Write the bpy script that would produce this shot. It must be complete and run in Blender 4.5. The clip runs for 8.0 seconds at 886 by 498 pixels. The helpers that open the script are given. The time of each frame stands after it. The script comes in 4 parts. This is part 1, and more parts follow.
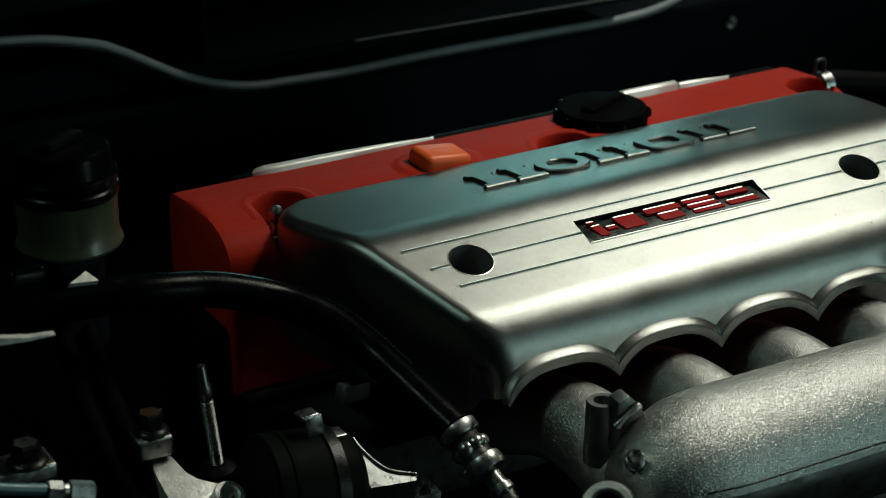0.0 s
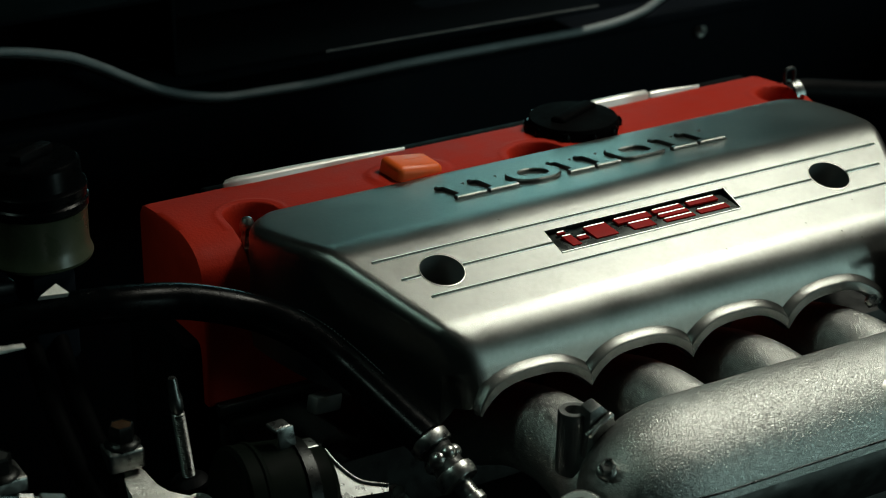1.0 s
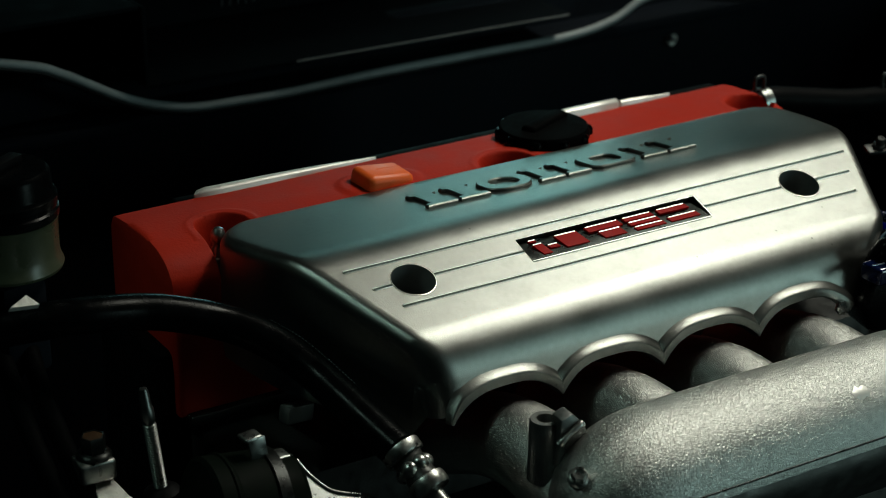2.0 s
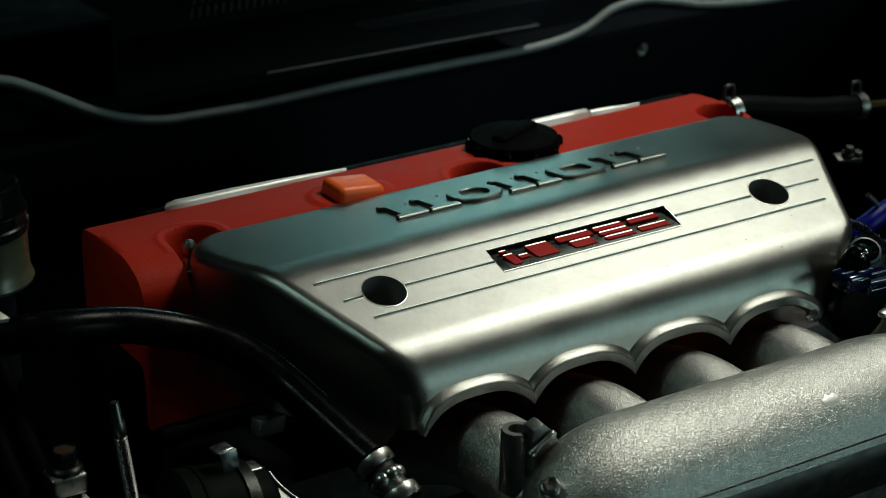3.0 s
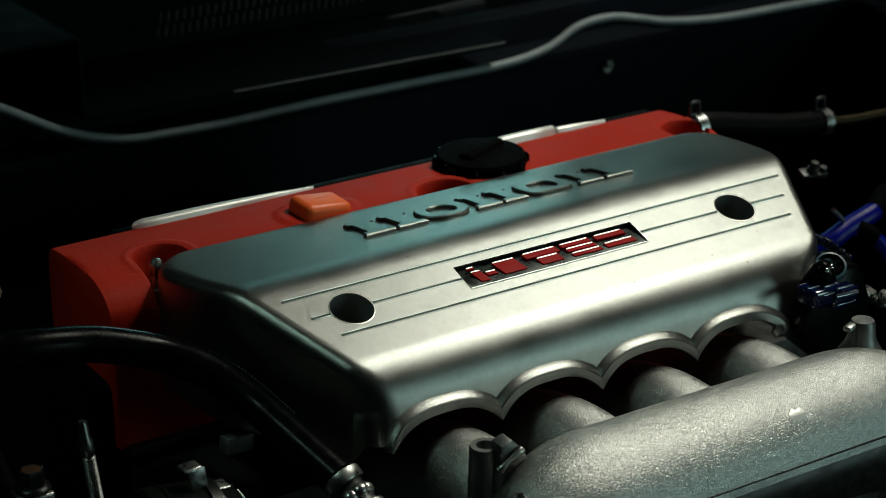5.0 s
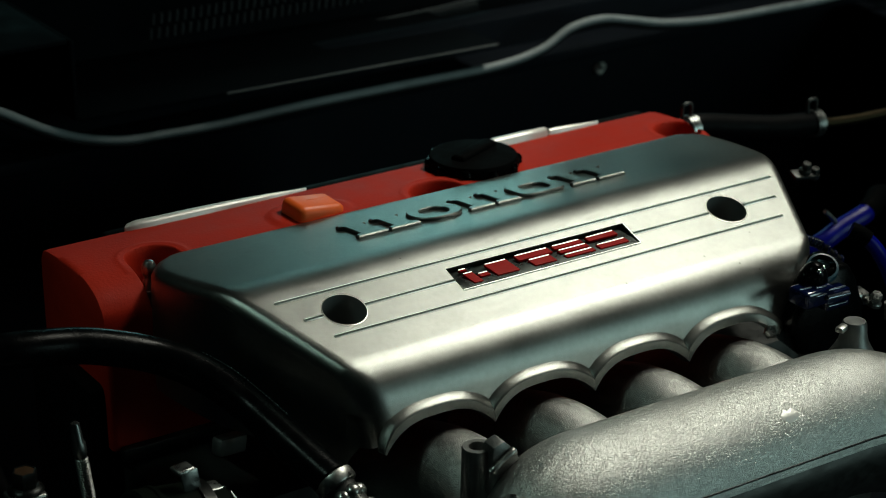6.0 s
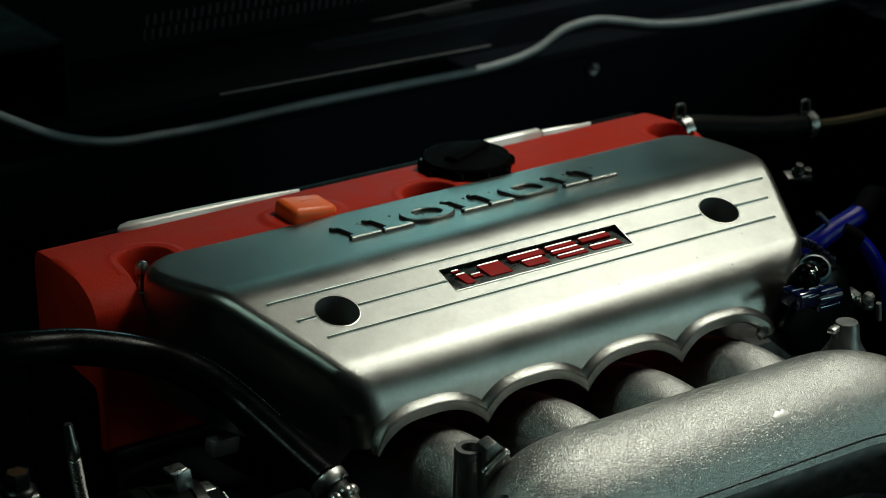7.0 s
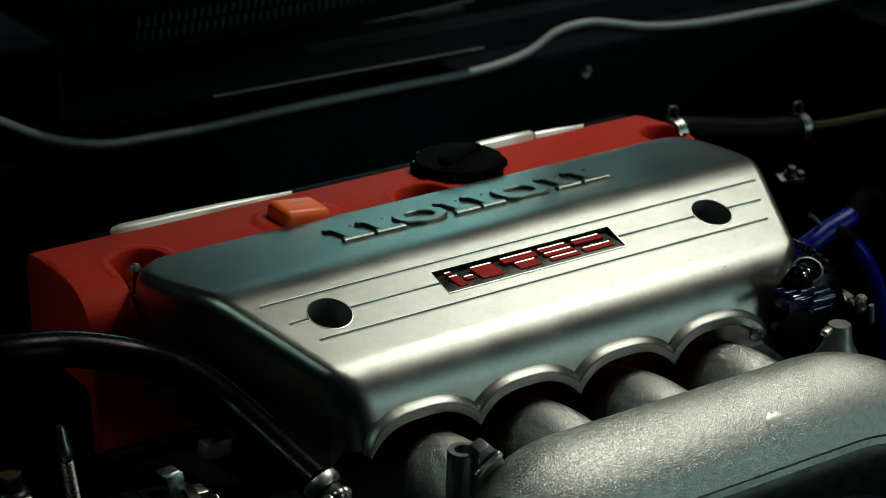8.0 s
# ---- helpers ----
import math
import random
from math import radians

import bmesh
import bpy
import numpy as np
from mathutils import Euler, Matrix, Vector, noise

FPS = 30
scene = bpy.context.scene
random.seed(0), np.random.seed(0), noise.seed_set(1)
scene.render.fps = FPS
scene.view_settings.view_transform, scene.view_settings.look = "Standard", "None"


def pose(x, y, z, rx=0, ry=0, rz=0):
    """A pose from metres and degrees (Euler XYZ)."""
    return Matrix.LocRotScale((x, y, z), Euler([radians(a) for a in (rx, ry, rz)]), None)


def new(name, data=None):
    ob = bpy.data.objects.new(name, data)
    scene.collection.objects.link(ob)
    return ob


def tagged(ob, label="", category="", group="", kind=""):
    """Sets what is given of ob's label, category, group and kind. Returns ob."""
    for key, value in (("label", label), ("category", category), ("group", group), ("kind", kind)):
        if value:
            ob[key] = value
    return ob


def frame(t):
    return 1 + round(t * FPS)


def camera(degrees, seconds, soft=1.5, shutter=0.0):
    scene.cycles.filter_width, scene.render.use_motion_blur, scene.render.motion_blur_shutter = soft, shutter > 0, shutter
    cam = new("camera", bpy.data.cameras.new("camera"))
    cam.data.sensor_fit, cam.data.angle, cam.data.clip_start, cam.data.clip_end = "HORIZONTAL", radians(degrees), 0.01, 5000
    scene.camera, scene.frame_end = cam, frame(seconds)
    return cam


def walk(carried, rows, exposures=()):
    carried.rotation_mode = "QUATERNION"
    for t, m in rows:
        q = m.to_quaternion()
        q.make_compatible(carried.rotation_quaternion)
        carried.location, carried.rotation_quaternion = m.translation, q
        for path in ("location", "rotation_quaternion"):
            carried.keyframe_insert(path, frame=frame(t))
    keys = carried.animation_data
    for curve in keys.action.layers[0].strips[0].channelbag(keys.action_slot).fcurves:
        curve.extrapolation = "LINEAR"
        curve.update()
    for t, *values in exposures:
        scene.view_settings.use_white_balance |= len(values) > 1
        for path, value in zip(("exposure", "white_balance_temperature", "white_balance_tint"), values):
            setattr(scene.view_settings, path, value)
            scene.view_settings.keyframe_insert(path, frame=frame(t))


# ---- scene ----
# ---- camera ----
cam = camera(24.0, 8.0, soft=0.6)
cam.data.dof.use_dof, cam.data.dof.focus_distance, cam.data.dof.aperture_fstop = True, 1.29, 9.5
PATH = [
    (0.0, -0.7299, -0.9851, 1.3678, 65.937, 0.103, -29.688),
    (0.5, -0.7290, -0.9855, 1.3681, 66.054, 0.069, -30.033),
    (1.0, -0.7282, -0.9858, 1.3680, 66.207, 0.109, -30.469),
    (1.5, -0.7276, -0.9866, 1.3684, 66.326, 0.071, -30.831),
    (3.0, -0.7255, -0.9892, 1.3702, 66.699, 0.153, -32.033),
    (3.5, -0.7258, -0.9896, 1.3706, 66.869, 0.096, -32.373),
    (4.0, -0.7261, -0.9900, 1.3703, 67.042, 0.098, -32.644),
    (4.5, -0.7264, -0.9908, 1.3704, 67.155, 0.125, -32.838),
    (6.0, -0.7264, -0.9936, 1.3712, 67.240, 0.088, -33.129),
    (6.5, -0.7265, -0.9942, 1.3716, 67.248, 0.073, -33.217),
    (7.0, -0.7264, -0.9950, 1.3720, 67.258, 0.018, -33.277),
    (7.5, -0.7264, -0.9951, 1.3720, 67.293, 0.026, -33.383),
    (8.0, -0.7262, -0.9947, 1.3715, 67.334, -0.035, -33.474),
]
walk(cam, [(t, pose(x, y, z, rx, ry, rz)) for t, x, y, z, rx, ry, rz in PATH])

# ---- light ----
world = bpy.data.worlds.new("garage_dark")
world.use_nodes = True
world.node_tree.nodes["Background"].inputs["Color"].default_value = (0.35, 0.65, 0.7, 1)
world.node_tree.nodes["Background"].inputs["Strength"].default_value = 0.012
scene.world = world
scene.view_settings.exposure = 0.0


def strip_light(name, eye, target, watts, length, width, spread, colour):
    """A rectangular area lamp whose long side runs along y."""
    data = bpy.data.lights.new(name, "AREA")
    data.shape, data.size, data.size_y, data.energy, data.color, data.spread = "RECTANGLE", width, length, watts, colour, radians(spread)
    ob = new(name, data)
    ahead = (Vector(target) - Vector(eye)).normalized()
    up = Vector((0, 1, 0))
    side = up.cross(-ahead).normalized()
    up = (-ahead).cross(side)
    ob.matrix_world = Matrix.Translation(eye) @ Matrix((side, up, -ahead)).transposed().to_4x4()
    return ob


# a long work lamp overhead, then three unseen lamps added as cool fill
strip_light("work_lamp", (1.01, 0.20, 2.42), (-0.10, 0.06, 0.82), 4.2, 1.00, 0.30, 74, (0.975, 0.97, 0.83))
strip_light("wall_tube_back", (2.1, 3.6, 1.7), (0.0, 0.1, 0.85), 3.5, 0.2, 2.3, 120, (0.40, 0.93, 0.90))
strip_light("ceiling_tube_left", (-1.55, 0.3, 2.85), (-0.2, 0.0, 0.8), 0.12, 0.5, 0.04, 26, (0.66, 1.0, 0.86))
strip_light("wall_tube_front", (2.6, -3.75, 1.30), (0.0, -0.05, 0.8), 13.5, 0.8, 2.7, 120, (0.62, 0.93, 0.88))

# ---- materials ----


def material(name, colour, rough=0.5, metal=0.0, spread=0.15, grain=60.0, bump=0.0, bump_scale=400.0, rough_spread=0.1, coat=0.0, specular=0.5, detail=4.0, fine=0.0, fine_scale=2500.0, specks=0.0, depth=0.0006):
    mat = bpy.data.materials.new(name)
    mat.use_nodes = True
    nodes, links = mat.node_tree.nodes, mat.node_tree.links
    shader = nodes["Principled BSDF"]
    shader.inputs["Metallic"].default_value = metal
    shader.inputs["Coat Weight"].default_value = coat
    shader.inputs["Specular IOR Level"].default_value = specular
    coord = nodes.new("ShaderNodeTexCoord")
    wide = nodes.new("ShaderNodeTexNoise")
    wide.inputs["Scale"].default_value, wide.inputs["Detail"].default_value = grain, 6.0
    small = nodes.new("ShaderNodeTexNoise")
    small.inputs["Scale"].default_value, small.inputs["Detail"].default_value = grain * 9, 3.0
    for node in (wide, small):
        links.new(coord.outputs["Object"], node.inputs["Vector"])
    mixed = nodes.new("ShaderNodeMath")
    mixed.operation = "MULTIPLY_ADD"
    links.new(small.outputs["Fac"], mixed.inputs[0])
    mixed.inputs[1].default_value = 0.5
    links.new(wide.outputs["Fac"], mixed.inputs[2])
    ramp = nodes.new("ShaderNodeMapRange")
    ramp.inputs["From Min"].default_value, ramp.inputs["From Max"].default_value = 0.4, 1.1
    ramp.inputs["To Min"].default_value, ramp.inputs["To Max"].default_value = 1 - spread, 1 + spread
    links.new(mixed.outputs[0], ramp.inputs["Value"])
    tint = nodes.new("ShaderNodeVectorMath")
    tint.operation = "SCALE"
    tint.inputs[0].default_value = colour
    links.new(ramp.outputs[0], tint.inputs["Scale"])
    if specks:
        dots = nodes.new("ShaderNodeTexVoronoi")
        dots.inputs["Scale"].default_value, dots.inputs["Randomness"].default_value = specks, 1.0
        links.new(coord.outputs["Object"], dots.inputs["Vector"])
        spot = nodes.new("ShaderNodeMapRange")
        spot.inputs["From Min"].default_value, spot.inputs["From Max"].default_value = 0.015, 0.05
        spot.inputs["To Min"].default_value, spot.inputs["To Max"].default_value = 0.45, 1.0
        links.new(dots.outputs["Distance"], spot.inputs["Value"])
        both = nodes.new("ShaderNodeMath")
        both.operation = "MULTIPLY"
        links.new(ramp.outputs[0], both.inputs[0])
        links.new(spot.outputs[0], both.inputs[1])
        links.new(both.outputs[0], tint.inputs["Scale"])
    links.new(tint.outputs[0], shader.inputs["Base Color"])
    dull = nodes.new("ShaderNodeMapRange")
    dull.inputs["From Min"].default_value, dull.inputs["From Max"].default_value = 0.3, 0.7
    dull.inputs["To Min"].default_value, dull.inputs["To Max"].default_value = max(0.02, rough - rough_spread), min(1, rough + rough_spread)
    links.new(wide.outputs["Fac"], dull.inputs["Value"])
    links.new(dull.outputs[0], shader.inputs["Roughness"])
    last = None
    for power, scale in ((bump, bump_scale), (fine, fine_scale)):
        if power > 0:
            cast = nodes.new("ShaderNodeTexNoise")
            cast.inputs["Scale"].default_value, cast.inputs["Detail"].default_value = scale, detail
            links.new(coord.outputs["Object"], cast.inputs["Vector"])
            relief = nodes.new("ShaderNodeBump")
            relief.inputs["Strength"].default_value, relief.inputs["Distance"].default_value = power, depth
            links.new(cast.outputs["Fac"], relief.inputs["Height"])
            if last:
                links.new(last.outputs[0], relief.inputs["Normal"])
            last = relief
    if last:
        links.new(last.outputs[0], shader.inputs["Normal"])
    return mat


SILVER = material("silver_paint", (0.268, 0.278, 0.262), 0.31, 0.99, 0.17, 30, 0.14, 1500, 0.03, fine=0.2, fine_scale=2600, specks=48, detail=2.0)
BARE = material("rubbed_bare_edge", (0.85, 0.85, 0.80), 0.42, 0.95, 0.05, 80, 0.02, 900, 0.05)
MACHINED = material("bright_edge", (0.84, 0.84, 0.80), 0.42, 0.5, 0.05, 80, 0.02, 900, 0.05)
CAST = material("cast_aluminium", (0.47, 0.485, 0.465), 0.36, 0.98, 0.28, 300, 1.0, 1700, 0.06, depth=0.00044, detail=0.5)
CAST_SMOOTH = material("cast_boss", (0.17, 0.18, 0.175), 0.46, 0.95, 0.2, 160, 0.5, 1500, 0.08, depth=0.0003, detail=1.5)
CAST_FINE = material("cast_bracket", (0.24, 0.25, 0.24), 0.5, 0.85, 0.2, 120, 0.4, 900, 0.12)
STEEL = material("zinc_steel", (0.40, 0.41, 0.39), 0.33, 1.0, 0.25, 150, 0.1, 800, 0.1)
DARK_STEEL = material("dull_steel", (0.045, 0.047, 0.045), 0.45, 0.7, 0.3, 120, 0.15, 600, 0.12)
# stud steel darkened because little light falls on the stud
STUD_STEEL = material("oiled_stud_steel", (0.14, 0.15, 0.145), 0.36, 0.95, 0.3, 150, 0.1, 800, 0.1)
DIM_STEEL = material("dim_steel", (0.30, 0.315, 0.305), 0.32, 0.95, 0.3, 150, 0.1, 800, 0.1)
CHROME = material("bright_plated_steel", (0.60, 0.60, 0.58), 0.14, 1.0, 0.1, 150, 0.1, 800, 0.05)
BLACK_STEEL = material("black_steel", (0.012, 0.014, 0.013), 0.32, 0.6, 0.3, 150, 0.1, 800, 0.08)
PASSIVATED = material("passivated_bolt", (0.12, 0.06, 0.028), 0.36, 0.75, 0.3, 200, 0.1, 800, 0.1)
RED = material("wrinkle_red", (0.45, 0.021, 0.007), 0.6, 0.0, 0.10, 60, 0.35, 520, 0.06, specular=0.15)
ORANGE = material("orange_plastic", (1.0, 0.15, 0.02), 0.45, 0.0, 0.06, 60, 0.08, 500, 0.05)
BADGE_RED = material("badge_red", (0.34, 0.006, 0.005), 0.45, 0.0, 0.06, 90, 0.0, specular=0.04)
BADGE_PLATE = material("badge_plate", (0.07, 0.08, 0.075), 0.30, 0.95, 0.1, 90, 0.1, 1500)
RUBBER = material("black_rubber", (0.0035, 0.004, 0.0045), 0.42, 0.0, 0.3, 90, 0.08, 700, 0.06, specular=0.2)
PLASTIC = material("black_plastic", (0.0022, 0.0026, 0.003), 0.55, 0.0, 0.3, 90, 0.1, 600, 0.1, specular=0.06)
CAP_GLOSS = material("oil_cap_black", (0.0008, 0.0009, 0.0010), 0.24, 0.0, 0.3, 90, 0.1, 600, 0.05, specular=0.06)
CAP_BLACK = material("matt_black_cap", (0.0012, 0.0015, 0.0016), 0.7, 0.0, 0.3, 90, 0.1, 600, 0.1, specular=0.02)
# bay paint and cowl set blacker than life for the shade behind the engine
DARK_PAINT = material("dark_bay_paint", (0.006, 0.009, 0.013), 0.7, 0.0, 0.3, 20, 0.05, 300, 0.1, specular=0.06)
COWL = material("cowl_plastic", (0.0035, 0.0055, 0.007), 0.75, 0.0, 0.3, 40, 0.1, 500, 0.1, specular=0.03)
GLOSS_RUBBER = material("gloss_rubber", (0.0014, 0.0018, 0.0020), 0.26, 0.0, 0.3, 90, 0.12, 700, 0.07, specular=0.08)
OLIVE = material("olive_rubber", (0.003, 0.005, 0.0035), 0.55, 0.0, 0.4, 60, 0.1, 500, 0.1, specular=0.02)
COWL_MESH = material("cowl_mesh", (0.03, 0.037, 0.04), 0.5, 0.0, 0.2, 60, 0.1, 500, 0.1)
# paler copy of the cowl plastic, for ribs that catch light
COWL_LIT_RIB = material("cowl_edge", (0.05, 0.062, 0.065), 0.5, 0.0, 0.2, 60, 0.1, 500, 0.1)
SEAL = material("bulkhead_seal", (0.36, 0.41, 0.42), 0.5, 0.0, 0.2, 60, 0.1, 500, 0.08, specular=0.25)
SLEEVE = material("hole_sleeve", (0.20, 0.215, 0.21), 0.4, 0.5, 0.15, 120, 0.1, 900, 0.08)
THREAD = material("pale_thread", (0.07, 0.085, 0.085), 0.5, 0.0, 0.2, 60)
TRANSLUCENT = material("reservoir_plastic", (0.05, 0.058, 0.034), 0.3, 0.0, 0.15, 40, 0.05, 300, 0.1)
BLUE = material("blue_silicone", (0.0015, 0.0035, 0.19), 0.34, 0.0, 0.15, 60, 0.05, 500, 0.08, specular=0.16)
LIT_RIDGE = material("navy_polished_ridge", (0.22, 0.25, 0.30), 0.2, 0.8, 0.2, 60, 0.03, 500, 0.04)
NAVY = material("navy_plastic", (0.002, 0.006, 0.035), 0.12, 0.0, 0.2, 60, 0.03, 500, 0.04, specular=0.7)
TEAL = material("teal_ring", (0.02, 0.065, 0.09), 0.35, 0.0, 0.1, 60)
TEAL_LINE = material("teal_coated_line", (0.07, 0.125, 0.135), 0.4, 0.4, 0.15, 60)
# brass darkened for the shade beside the valve cover
BRASS = material("brass_pipe", (0.03, 0.023, 0.011), 0.5, 0.9, 0.2, 60, 0.05, 500, 0.1)
PALE = material("pale_alloy", (0.80, 0.80, 0.75), 0.42, 0.55, 0.2, 160, 0.6, 420, 0.1)
CONCRETE = material("garage_concrete", (0.06, 0.06, 0.06), 0.8, 0.0, 0.25, 3, 0.2, 60, 0.1)
PLASTER = material("garage_plaster", (0.03, 0.036, 0.036), 0.85, 0.0, 0.15, 4, 0.1, 60, 0.05)

from mathutils.geometry import delaunay_2d_cdt

# ---- mesh helpers ----


def origin(ob):
    place = Vector((0, 0, 0))
    while ob:
        place += ob.location
        ob = ob.parent
    return place


def part(name, bm, mat, parent=None, label="", sharp=38):
    mesh = bpy.data.meshes.new(name)
    if parent:
        bm.transform(Matrix.Translation(-origin(parent)))
    bmesh.ops.recalc_face_normals(bm, faces=bm.faces)
    bm.to_mesh(mesh)
    bm.free()
    mesh.materials.append(mat)
    mesh.shade_smooth()
    mesh.set_sharp_from_angle(angle=radians(sharp))
    ob = new(name, mesh)
    ob.parent = parent
    if label:
        tagged(ob, label)
    return ob


def thing(name, base, label, category, group="", kind=""):
    ob = new(name)
    ob.location = base
    ob.empty_display_size = 0.02
    return tagged(ob, label, category, group, kind)


def built(verts, faces):
    bm = bmesh.new()
    made = [bm.verts.new(v) for v in verts]
    for face in faces:
        try:
            bm.faces.new([made[i] for i in face])
        except ValueError:
            pass
    return bm


def merged(*meshes):
    out = bmesh.new()
    for bm in meshes:
        mesh = bpy.data.meshes.new("join")
        bm.to_mesh(mesh)
        bm.free()
        out.from_mesh(mesh)
        bpy.data.meshes.remove(mesh)
    return out


def box(size, m, bevel=0.0, segments=2):
    bm = bmesh.new()
    bmesh.ops.create_cube(bm, size=1.0, matrix=Matrix.Diagonal((*size, 1)))
    if bevel:
        bmesh.ops.bevel(bm, geom=bm.edges[:], offset=bevel, segments=segments, profile=0.5, affect="EDGES")
    bm.transform(m)
    return bm


def lathe(profile, m, segments=40, close=True):
    """Turns (radius, height) pairs round z."""
    verts, faces = [], []
    for r, h in profile:
        for i in range(segments):
            a = 2 * math.pi * i / segments
            verts.append((r * math.cos(a), r * math.sin(a), h))
    for j in range(len(profile) - 1):
        for i in range(segments):
            k = (i + 1) % segments
            faces.append((j * segments + i, j * segments + k, (j + 1) * segments + k, (j + 1) * segments + i))
    if close:
        faces.append(tuple(range(segments)))
        faces.append(tuple((len(profile) - 1) * segments + i for i in range(segments)))
    bm = built(verts, faces)
    bmesh.ops.remove_doubles(bm, verts=bm.verts, dist=1e-6)
    bm.transform(m)
    return bm


def curve_points(points, steps=10):
    """A smooth line through the points."""
    pts = [Vector(p) for p in points]
    pts = [2 * pts[0] - pts[1], *pts, 2 * pts[-1] - pts[-2]]
    line = []
    for i in range(1, len(pts) - 2):
        a, b, c, d = pts[i - 1:i + 3]
        for s in range(steps):
            t = s / steps
            line.append(0.5 * (2 * b + (c - a) * t + (2 * a - 5 * b + 4 * c - d) * t * t + (3 * b - a - 3 * c + d) * t ** 3))
    return line + [pts[-2]]


def tube(points, radius, steps=10, segments=20, cap=True):
    """A round tube along a smooth line; radius: a number, or a function of 0..1 along it."""
    line = curve_points(points, steps)
    size = radius if callable(radius) else (lambda s: radius)
    verts, faces = [], []
    side = None
    n = len(line)
    for i, p in enumerate(line):
        ahead = (line[min(i + 1, n - 1)] - line[max(i - 1, 0)]).normalized()
        if side is None:
            side = ahead.orthogonal().normalized()
        side = (side - ahead * side.dot(ahead)).normalized()
        up = ahead.cross(side)
        r = size(i / (n - 1))
        for k in range(segments):
            a = 2 * math.pi * k / segments
            verts.append(p + side * (r * math.cos(a)) + up * (r * math.sin(a)))
    for i in range(n - 1):
        for k in range(segments):
            j = (k + 1) % segments
            faces.append((i * segments + k, i * segments + j, (i + 1) * segments + j, (i + 1) * segments + k))
    if cap:
        faces.append(tuple(range(segments)))
        faces.append(tuple((n - 1) * segments + k for k in range(segments)))
    return built(verts, faces)


def along(place, direction, spin=0.0):
    """A pose whose z axis points along the direction."""
    turn = Vector(direction).to_track_quat("Z", "Y").to_matrix().to_4x4()
    return Matrix.Translation(place) @ turn @ pose(0, 0, 0, 0, 0, spin)


def inside(poly, x, y):
    hit = False
    for (ax, ay), (bx, by) in zip(poly, poly[1:] + poly[:1]):
        if (ay > y) != (by > y) and x < (bx - ax) * (y - ay) / (by - ay) + ax:
            hit = not hit
    return hit


def plate(outline, holes):
    """A flat sheet with holes, as 2D points and triangles."""
    verts, edges = [], []
    for poly in (outline, *holes):
        first = len(verts)
        verts += [Vector(p) for p in poly]
        edges += [(first + i, first + (i + 1) % len(poly)) for i in range(len(poly))]
    points, _, tris, *_ = delaunay_2d_cdt(verts, edges, [], 0, 1e-6)
    keep = []
    for tri in tris:
        cx, cy = sum(points[i].x for i in tri) / len(tri), sum(points[i].y for i in tri) / len(tri)
        if inside(outline, cx, cy) and not any(inside(h, cx, cy) for h in holes):
            keep.append(tuple(tri))
    return [(p.x, p.y) for p in points], keep


def circle(cx, cy, r, n=48):
    return [(cx + r * math.cos(2 * math.pi * i / n), cy + r * math.sin(2 * math.pi * i / n)) for i in range(n)]


def hex_bolt(name, place, direction, size, label, category="bolt", mat=STEEL, washer=True, height=0.7, group="", parent=None, spin=0.0):
    """A flanged hex bolt head standing on a surface; size: across the corners."""
    m = along(place, direction, spin)
    r = size / 2
    h = size * height
    base = parent or thing(name, place, label, category, group)
    head = lathe([(r * 0.98, 0), (r, 0.0006), (r, h - 0.0012), (r * 0.86, h), (r * 0.6, h), (r * 0.55, h - 0.0006), (0.0004, h - 0.0008)], m @ pose(0, 0, size * 0.18), 6)
    part("head", head, mat, base, sharp=25)
    if washer:
        part("flange", lathe([(r * 1.3, -0.002), (r * 1.32, 0.0004), (r * 1.2, size * 0.12), (r * 0.9, size * 0.2)], m, 32), mat, base)
    return base

# ---- the garage and the bay ----
part("floor", box((8, 8, 0.1), pose(0, 0, -0.05)), CONCRETE)
part("ceiling", box((8, 8, 0.1), pose(0, 0, 2.95)), PLASTER)
for wall_name, size, at in (("wall_north", (8, 0.1, 2.9), (0, 4.05, 1.45)), ("wall_south", (8, 0.1, 2.9), (0, -4.05, 1.45)),
                            ("wall_east", (0.1, 8, 2.9), (4.05, 0, 1.45)), ("wall_west", (0.1, 8, 2.9), (-4.05, 0, 1.45))):
    part(wall_name, box(size, pose(*at)), PLASTER)
for ob in list(scene.objects):
    if ob.type == "MESH":
        tagged(ob, "plain dark garage surface in deep shadow", ob.name.split("_")[0], kind="structure")

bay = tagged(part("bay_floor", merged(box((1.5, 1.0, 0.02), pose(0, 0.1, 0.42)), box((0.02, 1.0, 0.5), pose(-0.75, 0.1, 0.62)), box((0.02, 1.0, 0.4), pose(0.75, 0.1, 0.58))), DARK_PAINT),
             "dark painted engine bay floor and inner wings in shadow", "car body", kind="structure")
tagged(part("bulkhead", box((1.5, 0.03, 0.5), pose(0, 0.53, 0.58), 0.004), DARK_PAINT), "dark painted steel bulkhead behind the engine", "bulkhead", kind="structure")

# an unseen bonnet-shaped sheet, added to shade the seal and the cowl
bonnet = thing("bonnet", (0, 0.62, 1.08), "unseen dark sheet added to shade the rear of the bay", "bonnet")
skin = [(-0.72, 0.0), (0.50, 0.0), (0.32, 0.66), (-0.66, 0.66)]
tip = pose(0, 0.62, 1.08, 129)
sheet = built([(x, y, z) for z in (-0.008, 0.008) for x, y in skin], [(0, 1, 2, 3), (4, 7, 6, 5), (0, 4, 5, 1), (1, 5, 6, 2), (2, 6, 7, 3), (3, 7, 4, 0)])
bmesh.ops.bevel(sheet, geom=sheet.edges[:], offset=0.004, segments=2, profile=0.5, affect="EDGES")
sheet.transform(tip)
part("panel", sheet, DARK_PAINT, bonnet)
